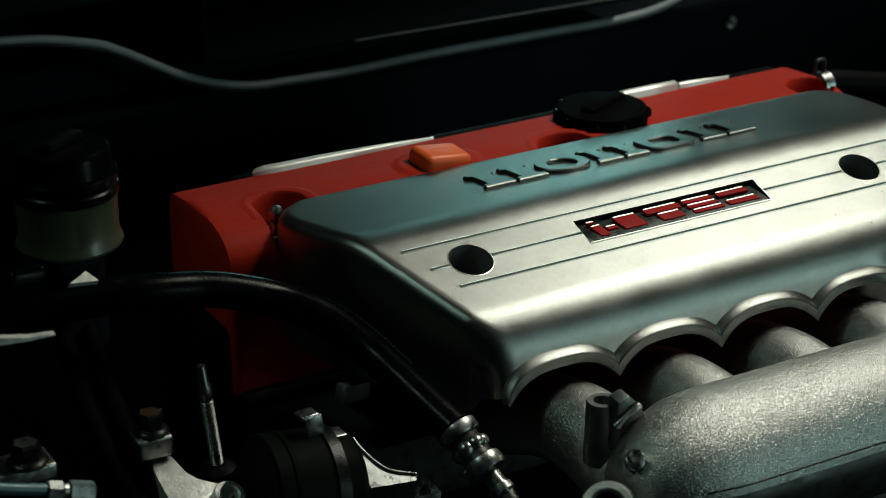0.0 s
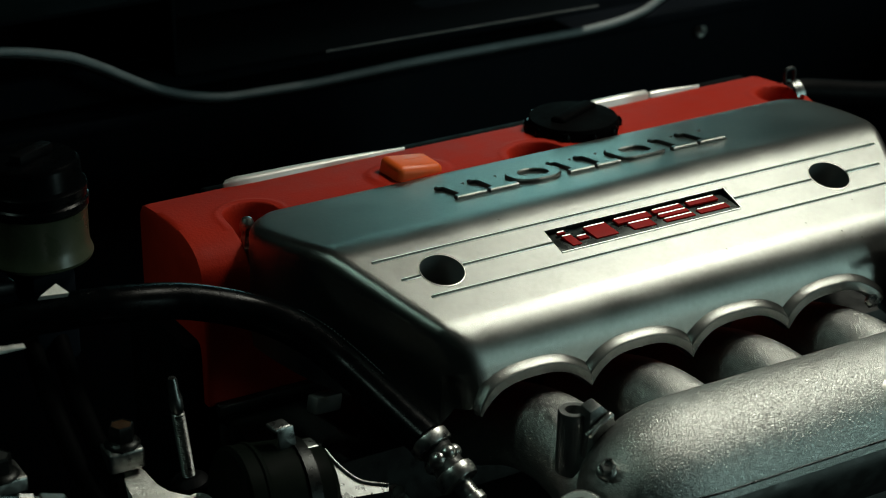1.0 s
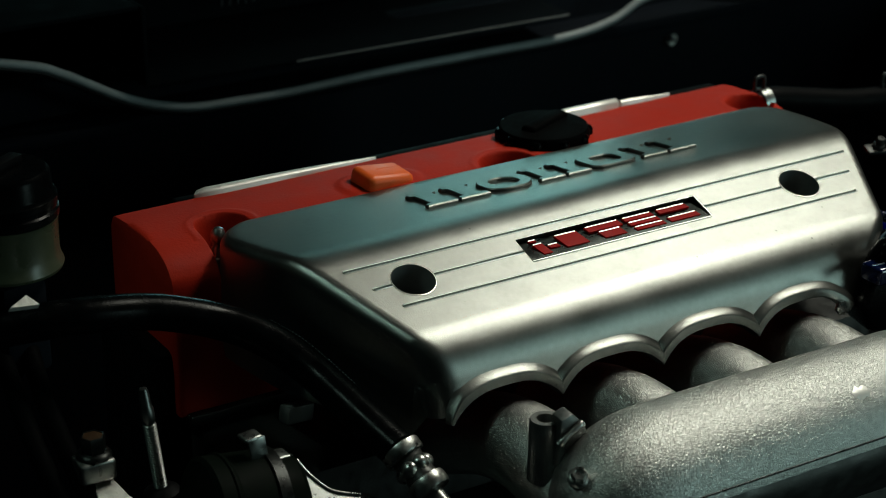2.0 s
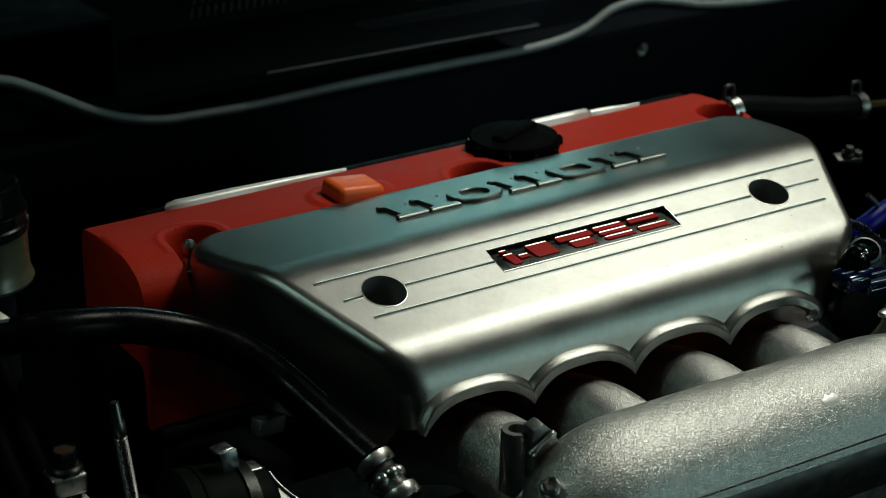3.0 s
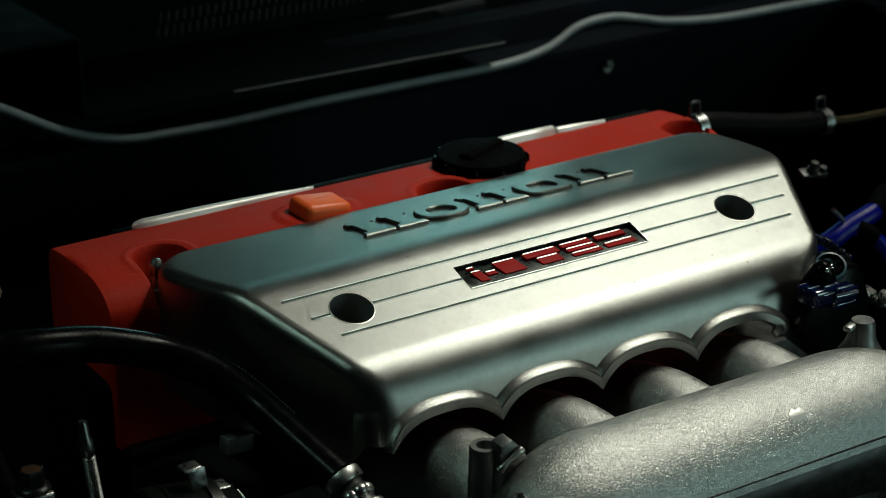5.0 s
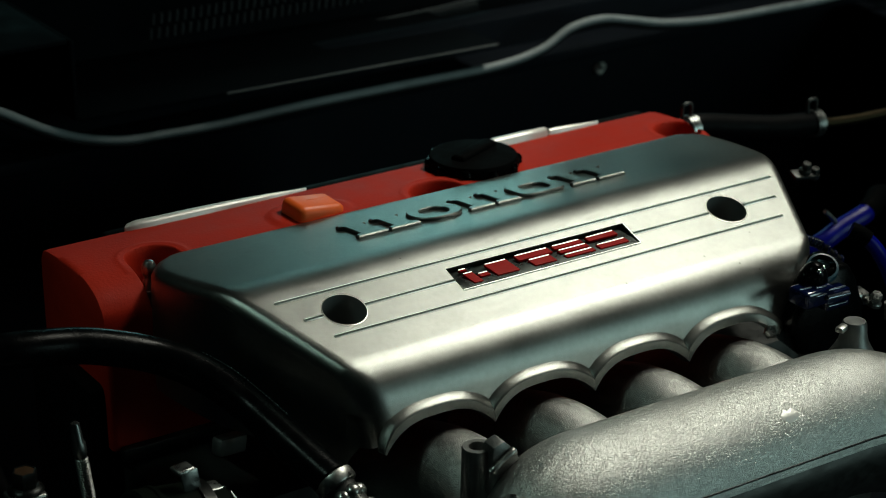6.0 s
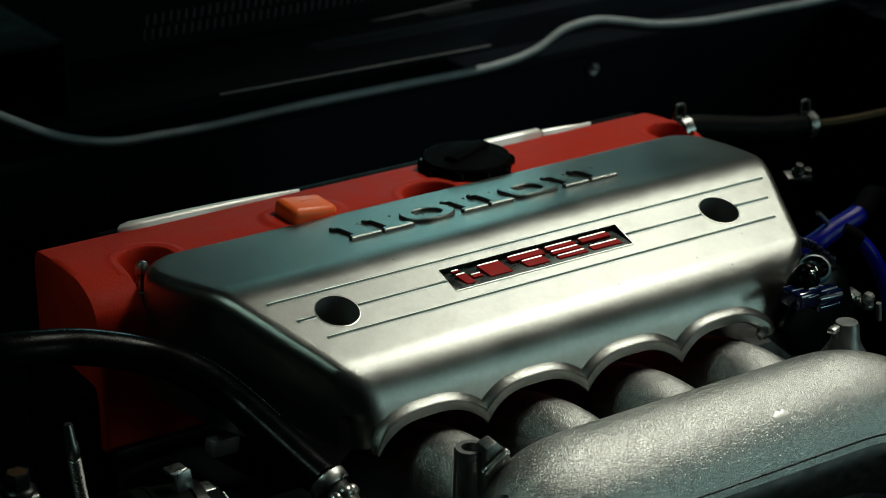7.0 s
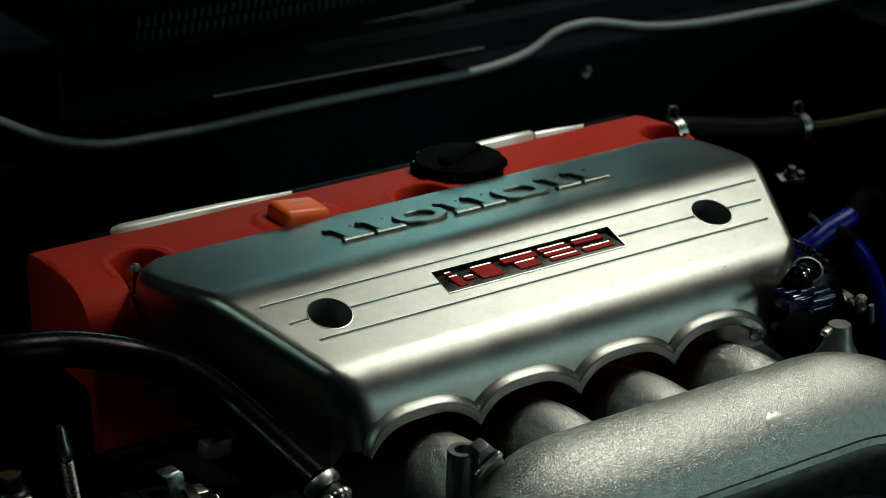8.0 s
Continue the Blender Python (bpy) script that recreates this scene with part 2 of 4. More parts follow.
for rib_x in (-0.55, -0.20, 0.14):
    part("stiffener", box((0.05, 0.52, 0.02), tip @ pose(rib_x, 0.31, 0.016), 0.006, 2), DARK_PAINT, bonnet)
for post_x in (-0.60, 0.42):
    part("hinge", box((0.03, 0.02, 0.20), pose(post_x, 0.632, 0.985), 0.003, 2), DARK_STEEL, bonnet)

# ---- silver engine cover ----
PROFILE = [(0.1435, 0.8415, 0.0), (0.1405, 0.8485, 0.005), (0.037, 0.8625, 0.055), (-0.057, 0.8307, 0.038), (-0.069, 0.785, 0.0)]


def cover_stations():
    """The cover's section from back to front: y, z and the way out, with the stretch that each belongs to."""
    pts = [Vector((y, z)) for y, z, _ in PROFILE]
    out = [(pts[0], 0)]
    for i in range(1, 4):
        a, b, c, r = pts[i - 1], pts[i], pts[i + 1], PROFILE[i][2]
        d, e = (b - a).normalized(), (c - b).normalized()
        turn = d.angle(e)
        reach = r * math.tan(turn / 2)
        start, end = b - d * reach, b + e * reach
        straight = (start - out[-1][0]).length
        n = max(1, int(straight / 0.006))
        first = out[-1][0]
        if i == 3:
            n = 1
        out += [(first.lerp(start, (k + 1) / n), i - 1) for k in range(n)]
        centre = start + Vector((-d.y, d.x)) * r
        if (centre - b).dot(e - d) < 0:
            centre = start - Vector((-d.y, d.x)) * r
        a0 = (start - centre)
        steps = max(4, int(turn * r / 0.0015))
        sign = 1 if (a0.x * (end - centre).y - a0.y * (end - centre).x) > 0 else -1
        for k in range(1, steps + 1):
            w = sign * turn * k / steps
            out.append((centre + Vector((a0.x * math.cos(w) - a0.y * math.sin(w), a0.x * math.sin(w) + a0.y * math.cos(w))), 10 + i))
    out += [(out[-1][0].lerp(pts[4], (k + 1) / 8), 3) for k in range(8)]
    return out


def cover_ends(y, z):
    """The cover's left and right ends at a place of its section, its bends eased."""
    eased = [raw_ends(y + d) for d in (-0.018, -0.012, -0.006, 0.0, 0.006, 0.012, 0.018)]
    left, right = sum(e[0] for e in eased) / 7, sum(e[1] for e in eased) / 7
    d = max(0.0, min(0.024, y - (0.1405 - 0.024)))
    shrink = 0.026 - math.sqrt(max(0.026 ** 2 - d * d, 0))
    e = max(0.0, min(0.038, y - (0.1405 - 0.038)))
    return left + 0.040 - math.sqrt(0.040 ** 2 - e * e), right - shrink


def raw_ends(y):
    keys = [(-0.069, -0.1720, 0.1600), (-0.057, -0.1725, 0.1830), (0.037, -0.2135, 0.2245), (0.075, -0.2215, 0.2335), (0.11, -0.2255, 0.2375), (0.15, -0.2265, 0.239)]
    for (ya, la, ra), (yb, lb, rb) in zip(keys, keys[1:]):
        if y <= yb or yb == 0.15:
            t = (y - ya) / (yb - ya)
            left, right = la + (lb - la) * t, ra + (rb - ra) * t
            break
    return left, right


ARCHES = [-0.1260, -0.0505, 0.0248, 0.1000]
HALF = 0.03765
ARCH_FOOT = 0.7868


def arch(dx, rise=0.0148):
    return ARCH_FOOT + rise * (1 - abs(dx / HALF) ** 2.9)


def scallop(x):
    x = x if x > ARCHES[0] else ARCHES[0] + (x - ARCHES[0]) / 1.05
    return max(arch(x - c) if abs(x - c) <= HALF else ARCH_FOOT for c in ARCHES)


def face_y(z):
    return -0.057 + (z - 0.8307) * (0.012 / 0.0457)


def edge_radius(y, base=0.0062):
    return base + 0.007 * max(0.0, min(1.0, (-0.043 - y) / 0.015))


LEFT_EDGE = 0.0085


stations = cover_stations()
panel_at = [i for i, (_, s) in enumerate(stations) if s == 2]
first_panel, last_panel = panel_at[0] - 1, panel_at[-1]
verts, faces = [], []
cols = 0
ROUND = [(math.sin(radians(a)), 1 - math.cos(radians(a))) for a in (90, 75, 60, 45, 30, 15)]
INNER = 150
for i, (p, s) in enumerate(stations):
    q0, q1 = stations[max(i - 1, 0)][0], stations[min(i + 1, len(stations) - 1)][0]
    d = (q1 - q0).normalized()
    if s == 3 or i == last_panel + 0 and s == 2:
        d = (stations[i][0] - stations[i - 1][0]).normalized()
    outward = Vector((d.y, -d.x))
    if outward.y < 0 and outward.x > 0:
        outward = -outward
    left, right = cover_ends(p.x, p.y)
    EDGE, LEDGE = edge_radius(p.x), edge_radius(p.x, LEFT_EDGE)
    row = []
    for sx, dz in ROUND:
        sink = LEDGE * (1 - math.sqrt(max(0, 1 - sx * sx)))
        row.append((cover_ends(p.x - outward.x * sink * (s != 3), p.y)[0] + LEDGE * (1 - sx), sink))
    row.append((left + LEDGE + 0.001, 0.0))
    a, b = left + LEDGE + 0.001, right - EDGE - 0.001
    row += [(a + (b - a) * k / INNER, 0.0) for k in range(1, INNER)]
    row.append((right - EDGE - 0.001, 0.0))
    for sx, dz in reversed(ROUND):
        sink = EDGE * (1 - math.sqrt(max(0, 1 - sx * sx)))
        row.append((cover_ends(p.x - outward.x * sink * (s != 3), p.y)[1] - EDGE * (1 - sx), sink))
    cols = len(row)
    for x, sink in row:
        y, z = p.x, p.y
        if s == 3:
            top = stations[[k for k, (_, t) in enumerate(stations) if t == 13][-1]][0]
            w = (top.y - z) / (top.y - 0.785)
            low = scallop(min(max(x, -0.1665), 0.1350)) + 0.0035
            z = top.y + (low - top.y) * w
            y = face_y(z)
        verts.append((x, y - outward.x * sink, z - outward.y * sink))
n_edge = len(ROUND)
for i in range(len(stations) - 1):
    for k in range(cols - 1):
        if first_panel <= i < last_panel and n_edge <= k < cols - 1 - n_edge:
            continue
        faces.append((i * cols + k, i * cols + k + 1, (i + 1) * cols + k + 1, (i + 1) * cols + k))
# end walls drop from the rounded ends, the rear wall from the back
for col, out in ((0, -1), (cols - 1, 1)):
    turned = len(stations) - 9
    columns = []
    for i in range(turned):
        x, y, z = verts[i * cols + col]
        floor_z = 0.774 + 0.060 * max(0.0, min(1.0, (y - 0.105) / 0.03))
        column = [i * cols + col]
        for k in range(1, 9):
            drop = max(0.0008, z - floor_z) * k / 8
            column.append(len(verts))
            verts.append((x + out * 0.05 * drop, y, z - drop))
        columns.append(column)
    columns.append([(turned + k) * cols + col for k in range(9)])
    for one, two in zip(columns, columns[1:]):
        faces += [(one[k], two[k], two[k + 1], one[k + 1]) for k in range(8)]

engine_cover = thing("engine_cover", (0.01, 0.03, 0.84), "satin silver metal engine cover with grooves and a scalloped front edge", "engine cover")
body_mesh = built(verts, faces)
part("body", body_mesh, SILVER, engine_cover, sharp=60)

# flat top panel with its holes, grooves and badge recess
pa, pb = stations[first_panel][0], stations[last_panel][0]
down = (pb - pa).normalized()
HEIGHT = Vector((down.y, -down.x)) if -down.x > 0 else Vector((-down.y, down.x))


def on_panel(x, s, lift=0.0):
    """A place on the top panel: s along its slope from the middle line towards the front."""
    y, z = down.x * s, 0.85 + down.y * s
    return Vector((x, y + HEIGHT.x * lift, z + HEIGHT.y * lift))


sa, sb = (pa - Vector((0, 0.85))).dot(down), (pb - Vector((0, 0.85))).dot(down)
la, ra = cover_ends(pa.x, pa.y)
lb, rb = cover_ends(pb.x, pb.y)
ia, ib = edge_radius(pa.x) + 0.001, edge_radius(pb.x) + 0.001
ja, jb = edge_radius(pa.x, LEFT_EDGE) + 0.001, edge_radius(pb.x, LEFT_EDGE) + 0.001
outline = [(la + ja, sa), (lb + jb, sb), (rb - ib, sb), (ra - ia, sa)]
HOLE_R = 0.0137
GROOVE = 0.00068


def slot(x0, x1, s):
    ends = [(x1 + GROOVE * math.cos(a), s + GROOVE * math.sin(a)) for a in np.linspace(-math.pi / 2, math.pi / 2, 7)]
    ends += [(x0 - GROOVE * math.cos(a), s + GROOVE * math.sin(a)) for a in np.linspace(math.pi / 2, -math.pi / 2, 7)]
    return [(float(x), float(y)) for x, y in ends]


BADGE = (-0.0695, 0.0695, -0.0118, 0.0092)
groove_lines = [(-0.187, 0.204, -0.0195), (-0.177, -0.15 - HOLE_R - 0.0016, 0.0), (-0.15 + HOLE_R + 0.0016, BADGE[0] - 0.0012, -0.0005),
                (BADGE[1] + 0.0014, 0.15 - HOLE_R - 0.0016, -0.0005), (0.15 + HOLE_R + 0.0016, 0.193, 0.0), (-0.1667, 0.184, 0.0190)]
slots = [slot(*g) for g in groove_lines]
recess = [(BADGE[0], BADGE[2]), (BADGE[1], BADGE[2]), (BADGE[1], BADGE[3]), (BADGE[0], BADGE[3])]
holes = [circle(-0.15, 0, HOLE_R), circle(0.15, 0, HOLE_R)]
points, tris = plate(outline, [recess, *holes, *slots])
part("top_panel", built([on_panel(x, s) for x, s in points], tris), SILVER, engine_cover)


def wall_round(poly, depth, flare=0.0, floor=True):
    """The sides, and the floor, of an opening in the top panel."""
    n = len(poly)
    cx, cy = sum(p[0] for p in poly) / n, sum(p[1] for p in poly) / n
    v = [on_panel(x, s, 0.0002) for x, s in poly] + [on_panel(x + (cx - x) * flare, s + (cy - s) * flare, -depth) for x, s in poly]
    f = [(i, (i + 1) % n, n + (i + 1) % n, n + i) for i in range(n)]
    if floor:
        f.append(tuple(range(n, 2 * n)))
    return built(v, f)


GROOVE_SECTION = [(-1.05, 0.0001), (-0.5, -0.0014), (0.3, -0.0014), (1.05, 0.0001)]


def groove_mesh(x0, x1, s):
    """A V groove with slightly rolled sides."""
    n = len(GROOVE_SECTION)
    v = [on_panel(x, s + GROOVE * o, lift) for x in (x0 - GROOVE, x1 + GROOVE) for o, lift in GROOVE_SECTION]
    f = [(k, n + k, n + k + 1, k + 1) for k in range(n - 1)] + [(0, 1, 2, 3), (n + 3, n + 2, n + 1, n)]
    return built(v, f)


def groove_bead(x0, x1, s):
    """The rubbed bright edge that runs round a groove."""
    v, f = [], []
    for grow, lift in ((1.0, -0.0003), (1.12, 0.0003), (1.45, 0.0006), (1.85, 0.0003), (2.1, -0.0003)):
        for side in (1, -1):
            for k in range(7):
                a = -math.pi / 2 + math.pi * k / 6
                x = (x1 if side > 0 else x0) + side * GROOVE * grow * math.cos(a)
                v.append(on_panel(x, s + side * GROOVE * grow * math.sin(a), lift))
    for j in range(4):
        f += [(j * 14 + k, j * 14 + (k + 1) % 14, (j + 1) * 14 + (k + 1) % 14, (j + 1) * 14 + k) for k in range(14)]
    return built(v, f)


for g in groove_lines:
    cut = part("groove", groove_mesh(*g), SILVER, engine_cover, sharp=20)
    part("groove_edge", groove_bead(*g), BARE, cut, "bare bright edge")
for h in holes:
    cx = sum(p[0] for p in h) / len(h)
    sleeve = part("bolt_hole", wall_round(h, 0.026, 0.02, False), SLEEVE, engine_cover)
    # a fine rolled rim stands proud round the hole
    rim_v, rim_f = [], []
    for j, (grow, lift) in enumerate(((1.0, -0.0008), (1.0, 0.0002), (1.015, 0.0005), (1.04, 0.0004), (1.055, -0.0002))):
        rim_v += [on_panel(cx + (x - cx) * grow, s * grow, lift) for x, s in h]
    n = len(h)
    for j in range(4):
        rim_f += [(j * n + i, j * n + (i + 1) % n, (j + 1) * n + (i + 1) % n, (j + 1) * n + i) for i in range(n)]
    part("rim", built(rim_v, rim_f), BARE, sleeve, "rubbed bright rim")
    well = circle(cx, 0.0, HOLE_R * 0.985)
    part("well", built([on_panel(x, s, -0.0255) for x, s in well] + [on_panel(x, s, -0.045) for x, s in well], [(i, (i + 1) % 48, 48 + (i + 1) % 48, 48 + i) for i in range(48)] + [tuple(range(48, 96))]), PLASTIC, sleeve)

def badge_floor():
    """The sunk plate of the badge: deep at the back, rising to the front edge."""
    x0, x1, s0, s1 = BADGE
    v, f, n = [], [], 9
    for k in range(n):
        u = k / (n - 1)
        depth = 0.0034 * (1 - u) ** 1.4 + 0.0003
        s_at = s0 + (s1 - s0) * u
        v += [on_panel(x0, s_at, 0.0002), on_panel(x0, s_at, -depth), on_panel(x1, s_at, -depth), on_panel(x1, s_at, 0.0002)]
    for k in range(n - 1):
        a, b = k * 4, k * 4 + 4
        f += [(a, a + 1, b + 1, b), (a + 1, a + 2, b + 2, b + 1), (a + 2, a + 3, b + 3, b + 2)]
    f += [(0, 3, 2, 1), (4 * n - 4, 4 * n - 3, 4 * n - 2, 4 * n - 1)]
    return built(v, f)


badge = part("badge", badge_floor(), BADGE_PLATE, engine_cover, "dark inlaid badge plate with plain red bars", sharp=25)
TILT = pose(0, 0, 0, 18.7)
part("badge_edge", merged(box((BADGE[1] - BADGE[0], 0.0007, 0.0008), Matrix.Translation(on_panel(0, BADGE[3] + 0.0004, 0.0002)) @ TILT),
                          box((0.0007, BADGE[3] - BADGE[2], 0.0008), Matrix.Translation(on_panel(BADGE[1] + 0.0003, (BADGE[2] + BADGE[3]) / 2, 0.0002)) @ TILT)), MACHINED, badge)
# plain slanted red bars in the badge, each with a pale strip as its back glint
LEAN = 0.30
BARS = [(-0.0600, -0.0545, -0.0086, -0.0066), (-0.0605, -0.0535, -0.0042, 0.0060), (-0.0520, -0.0445, -0.0012, 0.0022), (-0.0415, -0.0245, -0.0074, 0.0048),
        (-0.0180, 0.0085, -0.0082, -0.0030), (-0.0130, 0.0040, -0.0014, 0.0052), (0.0115, 0.0345, -0.0082, -0.0046), (0.0115, 0.0345, -0.0030, 0.0004), (0.0115, 0.0345, 0.0022, 0.0056),
        (0.0385, 0.0620, -0.0082, -0.0038), (0.0385, 0.0620, 0.0010, 0.0056)]
for x0, x1, s0, s1 in BARS:
    mid = (s0 + s1) / 2
    slant = Matrix(((1, -LEAN, 0, 0), (0, 1, 0, 0), (0, 0, 1, 0), (0, 0, 0, 1)))
    rise = -0.0012 + 0.0005 * (mid + 0.008) / 0.014
    at = Matrix.Translation(on_panel((x0 + x1) / 2 + LEAN * mid, mid, rise)) @ TILT @ slant
    bar = part("bar", box((x1 - x0, s1 - s0, 0.0018), at, 0.0003, 1), BADGE_RED, badge)
    edge_at = Matrix.Translation(on_panel((x0 + x1) / 2 + LEAN * s0, s0 + 0.0002, rise + 0.0010)) @ TILT @ pose(0, 0, 0, 16)
    part("bar_edge", box(((x1 - x0) * 0.92, 0.0009, 0.0006), edge_at, 0.0002, 1), BARE, bar, "pale strip for the lit back wall")


def on_rear(x, y, lift=0.0):
    return Vector((x, y, 0.8625 + (y - 0.037) * (0.8485 - 0.8625) / 0.1035 + lift))


def raised_ring(outer, inner):
    """A low closed shape with a hole, standing on the rear slope; outer and inner give (x, y) for an angle."""
    v, f, n = [], [], 48
    rows = ((outer, 1.0, -0.001), (outer, 1.0, 0.0016), (outer, 0.96, 0.0024), (inner, 1.06, 0.0024), (inner, 1.0, 0.0018), (inner, 1.0, -0.0004))
    for shape, grow, lift in rows:
        for k in range(n):
            px, py, cx = shape(2 * math.pi * (k + 0.5) / n)
            v.append(on_rear(cx + px * grow, 0.0915 + py * grow, lift))
    for j in range(len(rows) - 1):
        f += [(j * n + k, j * n + (k + 1) % n, (j + 1) * n + (k + 1) % n, (j + 1) * n + k) for k in range(n)]
    return built(v, f)


def oval(cx, hw, hd, power):
    def at(a):
        ca, sa_ = math.cos(a), math.sin(a)
        return hw * math.copysign(abs(ca) ** power, ca), hd * math.copysign(abs(sa_) ** power, sa_), cx
    return at


def raised_bar(x0, x1, waist):
    """An upright bar with wider feet, low and bevelled."""
    cx, hw = (x0 + x1) / 2, (x1 - x0) / 2
    side = [(1.0, -1.0), (1.0, -0.74), (waist, -0.66), (waist, 0.66), (0.9, 0.74), (0.9, 1.0)]
    line = side + [(-a, b) for a, b in reversed(side)]
    v, f, n = [], [], len(line)
    for grow, lift in ((0.0, -0.001), (0.0, 0.0016), (0.0008, 0.0024)):
        v += [on_rear(cx + math.copysign(abs(a) * hw - grow, a), 0.0915 + b * (0.016 - grow), lift) for a, b in line]
    for j in range(2):
        f += [(j * n + k, j * n + (k + 1) % n, (j + 1) * n + (k + 1) % n, (j + 1) * n + k) for k in range(n)]
    f.append(tuple(range(2 * n, 3 * n)))
    return built(v, f)


# plain raised shapes of the maker's mark on the rear slope
for x0, x1, waist in ((-0.0940, -0.0715, 0.62), (-0.0690, -0.0465, 0.62), (-0.0070, 0.0125, 0.55), (0.0150, 0.0335, 0.55), (0.0770, 0.0970, 0.50), (0.0995, 0.1215, 0.50)):
    part("raised_bar", raised_bar(x0, x1, waist), SILVER, engine_cover, sharp=20)
part("raised_ring", raised_ring(oval(-0.0265, 0.0185, 0.0165, 0.85), oval(-0.0265, 0.0098, 0.0098, 0.9)), SILVER, engine_cover, sharp=30)
part("raised_ring", raised_ring(oval(0.0555, 0.0185, 0.0160, 0.5), oval(0.0555, 0.0095, 0.0092, 0.6)), SILVER, engine_cover, sharp=30)

# turned-out lip along each scallop
FRONT = Vector((0, -0.967, 0.254))
for ci, c in enumerate(ARCHES):
    v, f = [], []
    section = [(0.0108, -0.0006), (0.0100, 0.0), (0.0090, 0.0007), (0.0074, 0.0024), (0.0062, 0.0038), (0.0056, 0.0043), (0.0050, 0.0045), (0.0046, 0.0044), (0.0006, 0.0042), (0.0002, 0.0040), (0.0, 0.0034), (0.0, -0.004)]
    n = 49
    for k in range(n):
        u = -1 + 2 * k / (n - 1)
        dx = HALF * math.sin(u * math.pi / 2)
        z = arch(dx)
        e = 1e-4
        slope = (arch(dx + e) - arch(dx - e)) / (2 * e)
        nx, nz = -slope / math.hypot(1, slope), 1 / math.hypot(1, slope)
        for o, forward in section:
            if ci == 0 and u < -0.5:
                o *= 1 - 0.72 * min(1.0, (-0.5 - u) / 0.45)
            x = dx + nx * o
            if not (ci == 0 and dx < 0) and not (ci == 3 and dx > 0):
                x = max(-HALF - 0.0002, min(HALF + 0.0002, x))
            zz = z + nz * o
            if ci == 0 and dx < 0:
                x *= 1.05
            base = Vector((c + x, face_y(zz), zz))
            v.append(base + FRONT * forward)
    m = len(section)
    for k in range(n - 1):
        f += [(k * m + j, k * m + j + 1, (k + 1) * m + j + 1, (k + 1) * m + j) for j in range(m - 1)]
    part("scalloped_lip", built(v, f), SILVER, engine_cover, sharp=28)

# ---- red valve cover ----
RED_L, RED_R = -0.2585, 0.2500
valve_cover = thing("valve_cover", (0, 0.15, 0.7), "red wrinkle-painted valve cover behind the silver cover", "valve cover")
RED_SECTION = [(0.2110, 0.735), (0.2110, 0.775), (0.2110, 0.800), (0.2105, 0.832), (0.2085, 0.8390), (0.2040, 0.8424), (0.1860, 0.8446), (0.1690, 0.8459), (0.1556, 0.8461), (0.1423, 0.8450), (0.1321, 0.8424),
               (0.1238, 0.8385), (0.1178, 0.8330), (0.1142, 0.8260), (0.1125, 0.812), (0.1115, 0.79), (0.111, 0.765), (0.111, 0.735)]
# round pockets: x, y, radius, depth, open to the front
POCKETS = [(-0.2060, 0.1480, 0.0175, 0.034, True), (0.012, 0.1440, 0.0205, 0.020, False), (0.2330, 0.1545, 0.017, 0.026, False)]


def red_height(x, y):
    """How far the paint surface stands above (or sinks below) the plain section at a place."""
    rise = 0.0
    for cx, cy, r, deep, opened in POCKETS:
        d = math.hypot(x - cx, y - cy)
        if opened and y < cy:
            d = abs(x - cx)
        w = max(0.0, min(1.0, (r + 0.0015 - d) / 0.0060))
        rise -= deep * w * w * (3 - 2 * w)
        if y > cy - 0.012:
            rise += 0.0005 * math.exp(-((d - r - 0.0055) / 0.0022) ** 2)
    # the plinth under the dipstick
    d = math.hypot((x + 0.0835) / 1.25, y - 0.158)
    w = max(0.0, min(1.0, (0.027 - d) / 0.006))
    return rise + 0.0014 * w * w * (3 - 2 * w)


red_line = [p for i, p in enumerate(curve_points([(0, y, z) for y, z in RED_SECTION], 16)) if 0.81 < p.z or i % 8 == 0]
red_x = [RED_L, RED_L + 0.001]
while red_x[-1] < RED_R - 0.003:
    near = any(abs(red_x[-1] - cx) < r + 0.012 for cx, _, r, *_ in POCKETS) or abs(red_x[-1] + 0.0835) < 0.042
    red_x.append(red_x[-1] + (0.0009 if near else 0.004))
red_x += [RED_R - 0.001, RED_R]
v, f, m = [], [], len(red_line)
for i, x in enumerate(red_x):
    inset = {0: 0.0016, 1: 0.0003, len(red_x) - 2: 0.0003, len(red_x) - 1: 0.0016}.get(i, 0.0)
    for p in red_line:
        up = p.z > 0.80
        z = p.z + (red_height(x, p.y) if up and 0.1145 < p.y < 0.209 else 0.0) - (inset if up else 0.0)
        v.append((x, p.y + (inset if p.y < 0.15 else -inset), z))
for i in range(len(red_x) - 1):
    f += [(i * m + k, i * m + k + 1, (i + 1) * m + k + 1, (i + 1) * m + k) for k in range(m - 1)]
f += [tuple(range(m)), tuple((len(red_x) - 1) * m + k for k in range(m))]
part("body", built(v, f), RED, valve_cover, sharp=50)
part("flange", box((0.500, 0.112, 0.008), pose(-0.004, 0.161, 0.733), 0.002, 2), DARK_STEEL, valve_cover)
part("gasket", box((0.498, 0.110, 0.003), pose(-0.004, 0.161, 0.7275), 0.0008, 1), RUBBER, valve_cover, "black rubber gasket")
part("filler_neck", lathe([(0.0300, -0.012), (0.0290, 0.002), (0.0270, 0.0026), (0.0250, 0.002), (0.0250, -0.010)], pose(0.0625, 0.1765, 0.8440), 40, False), RED, valve_cover)

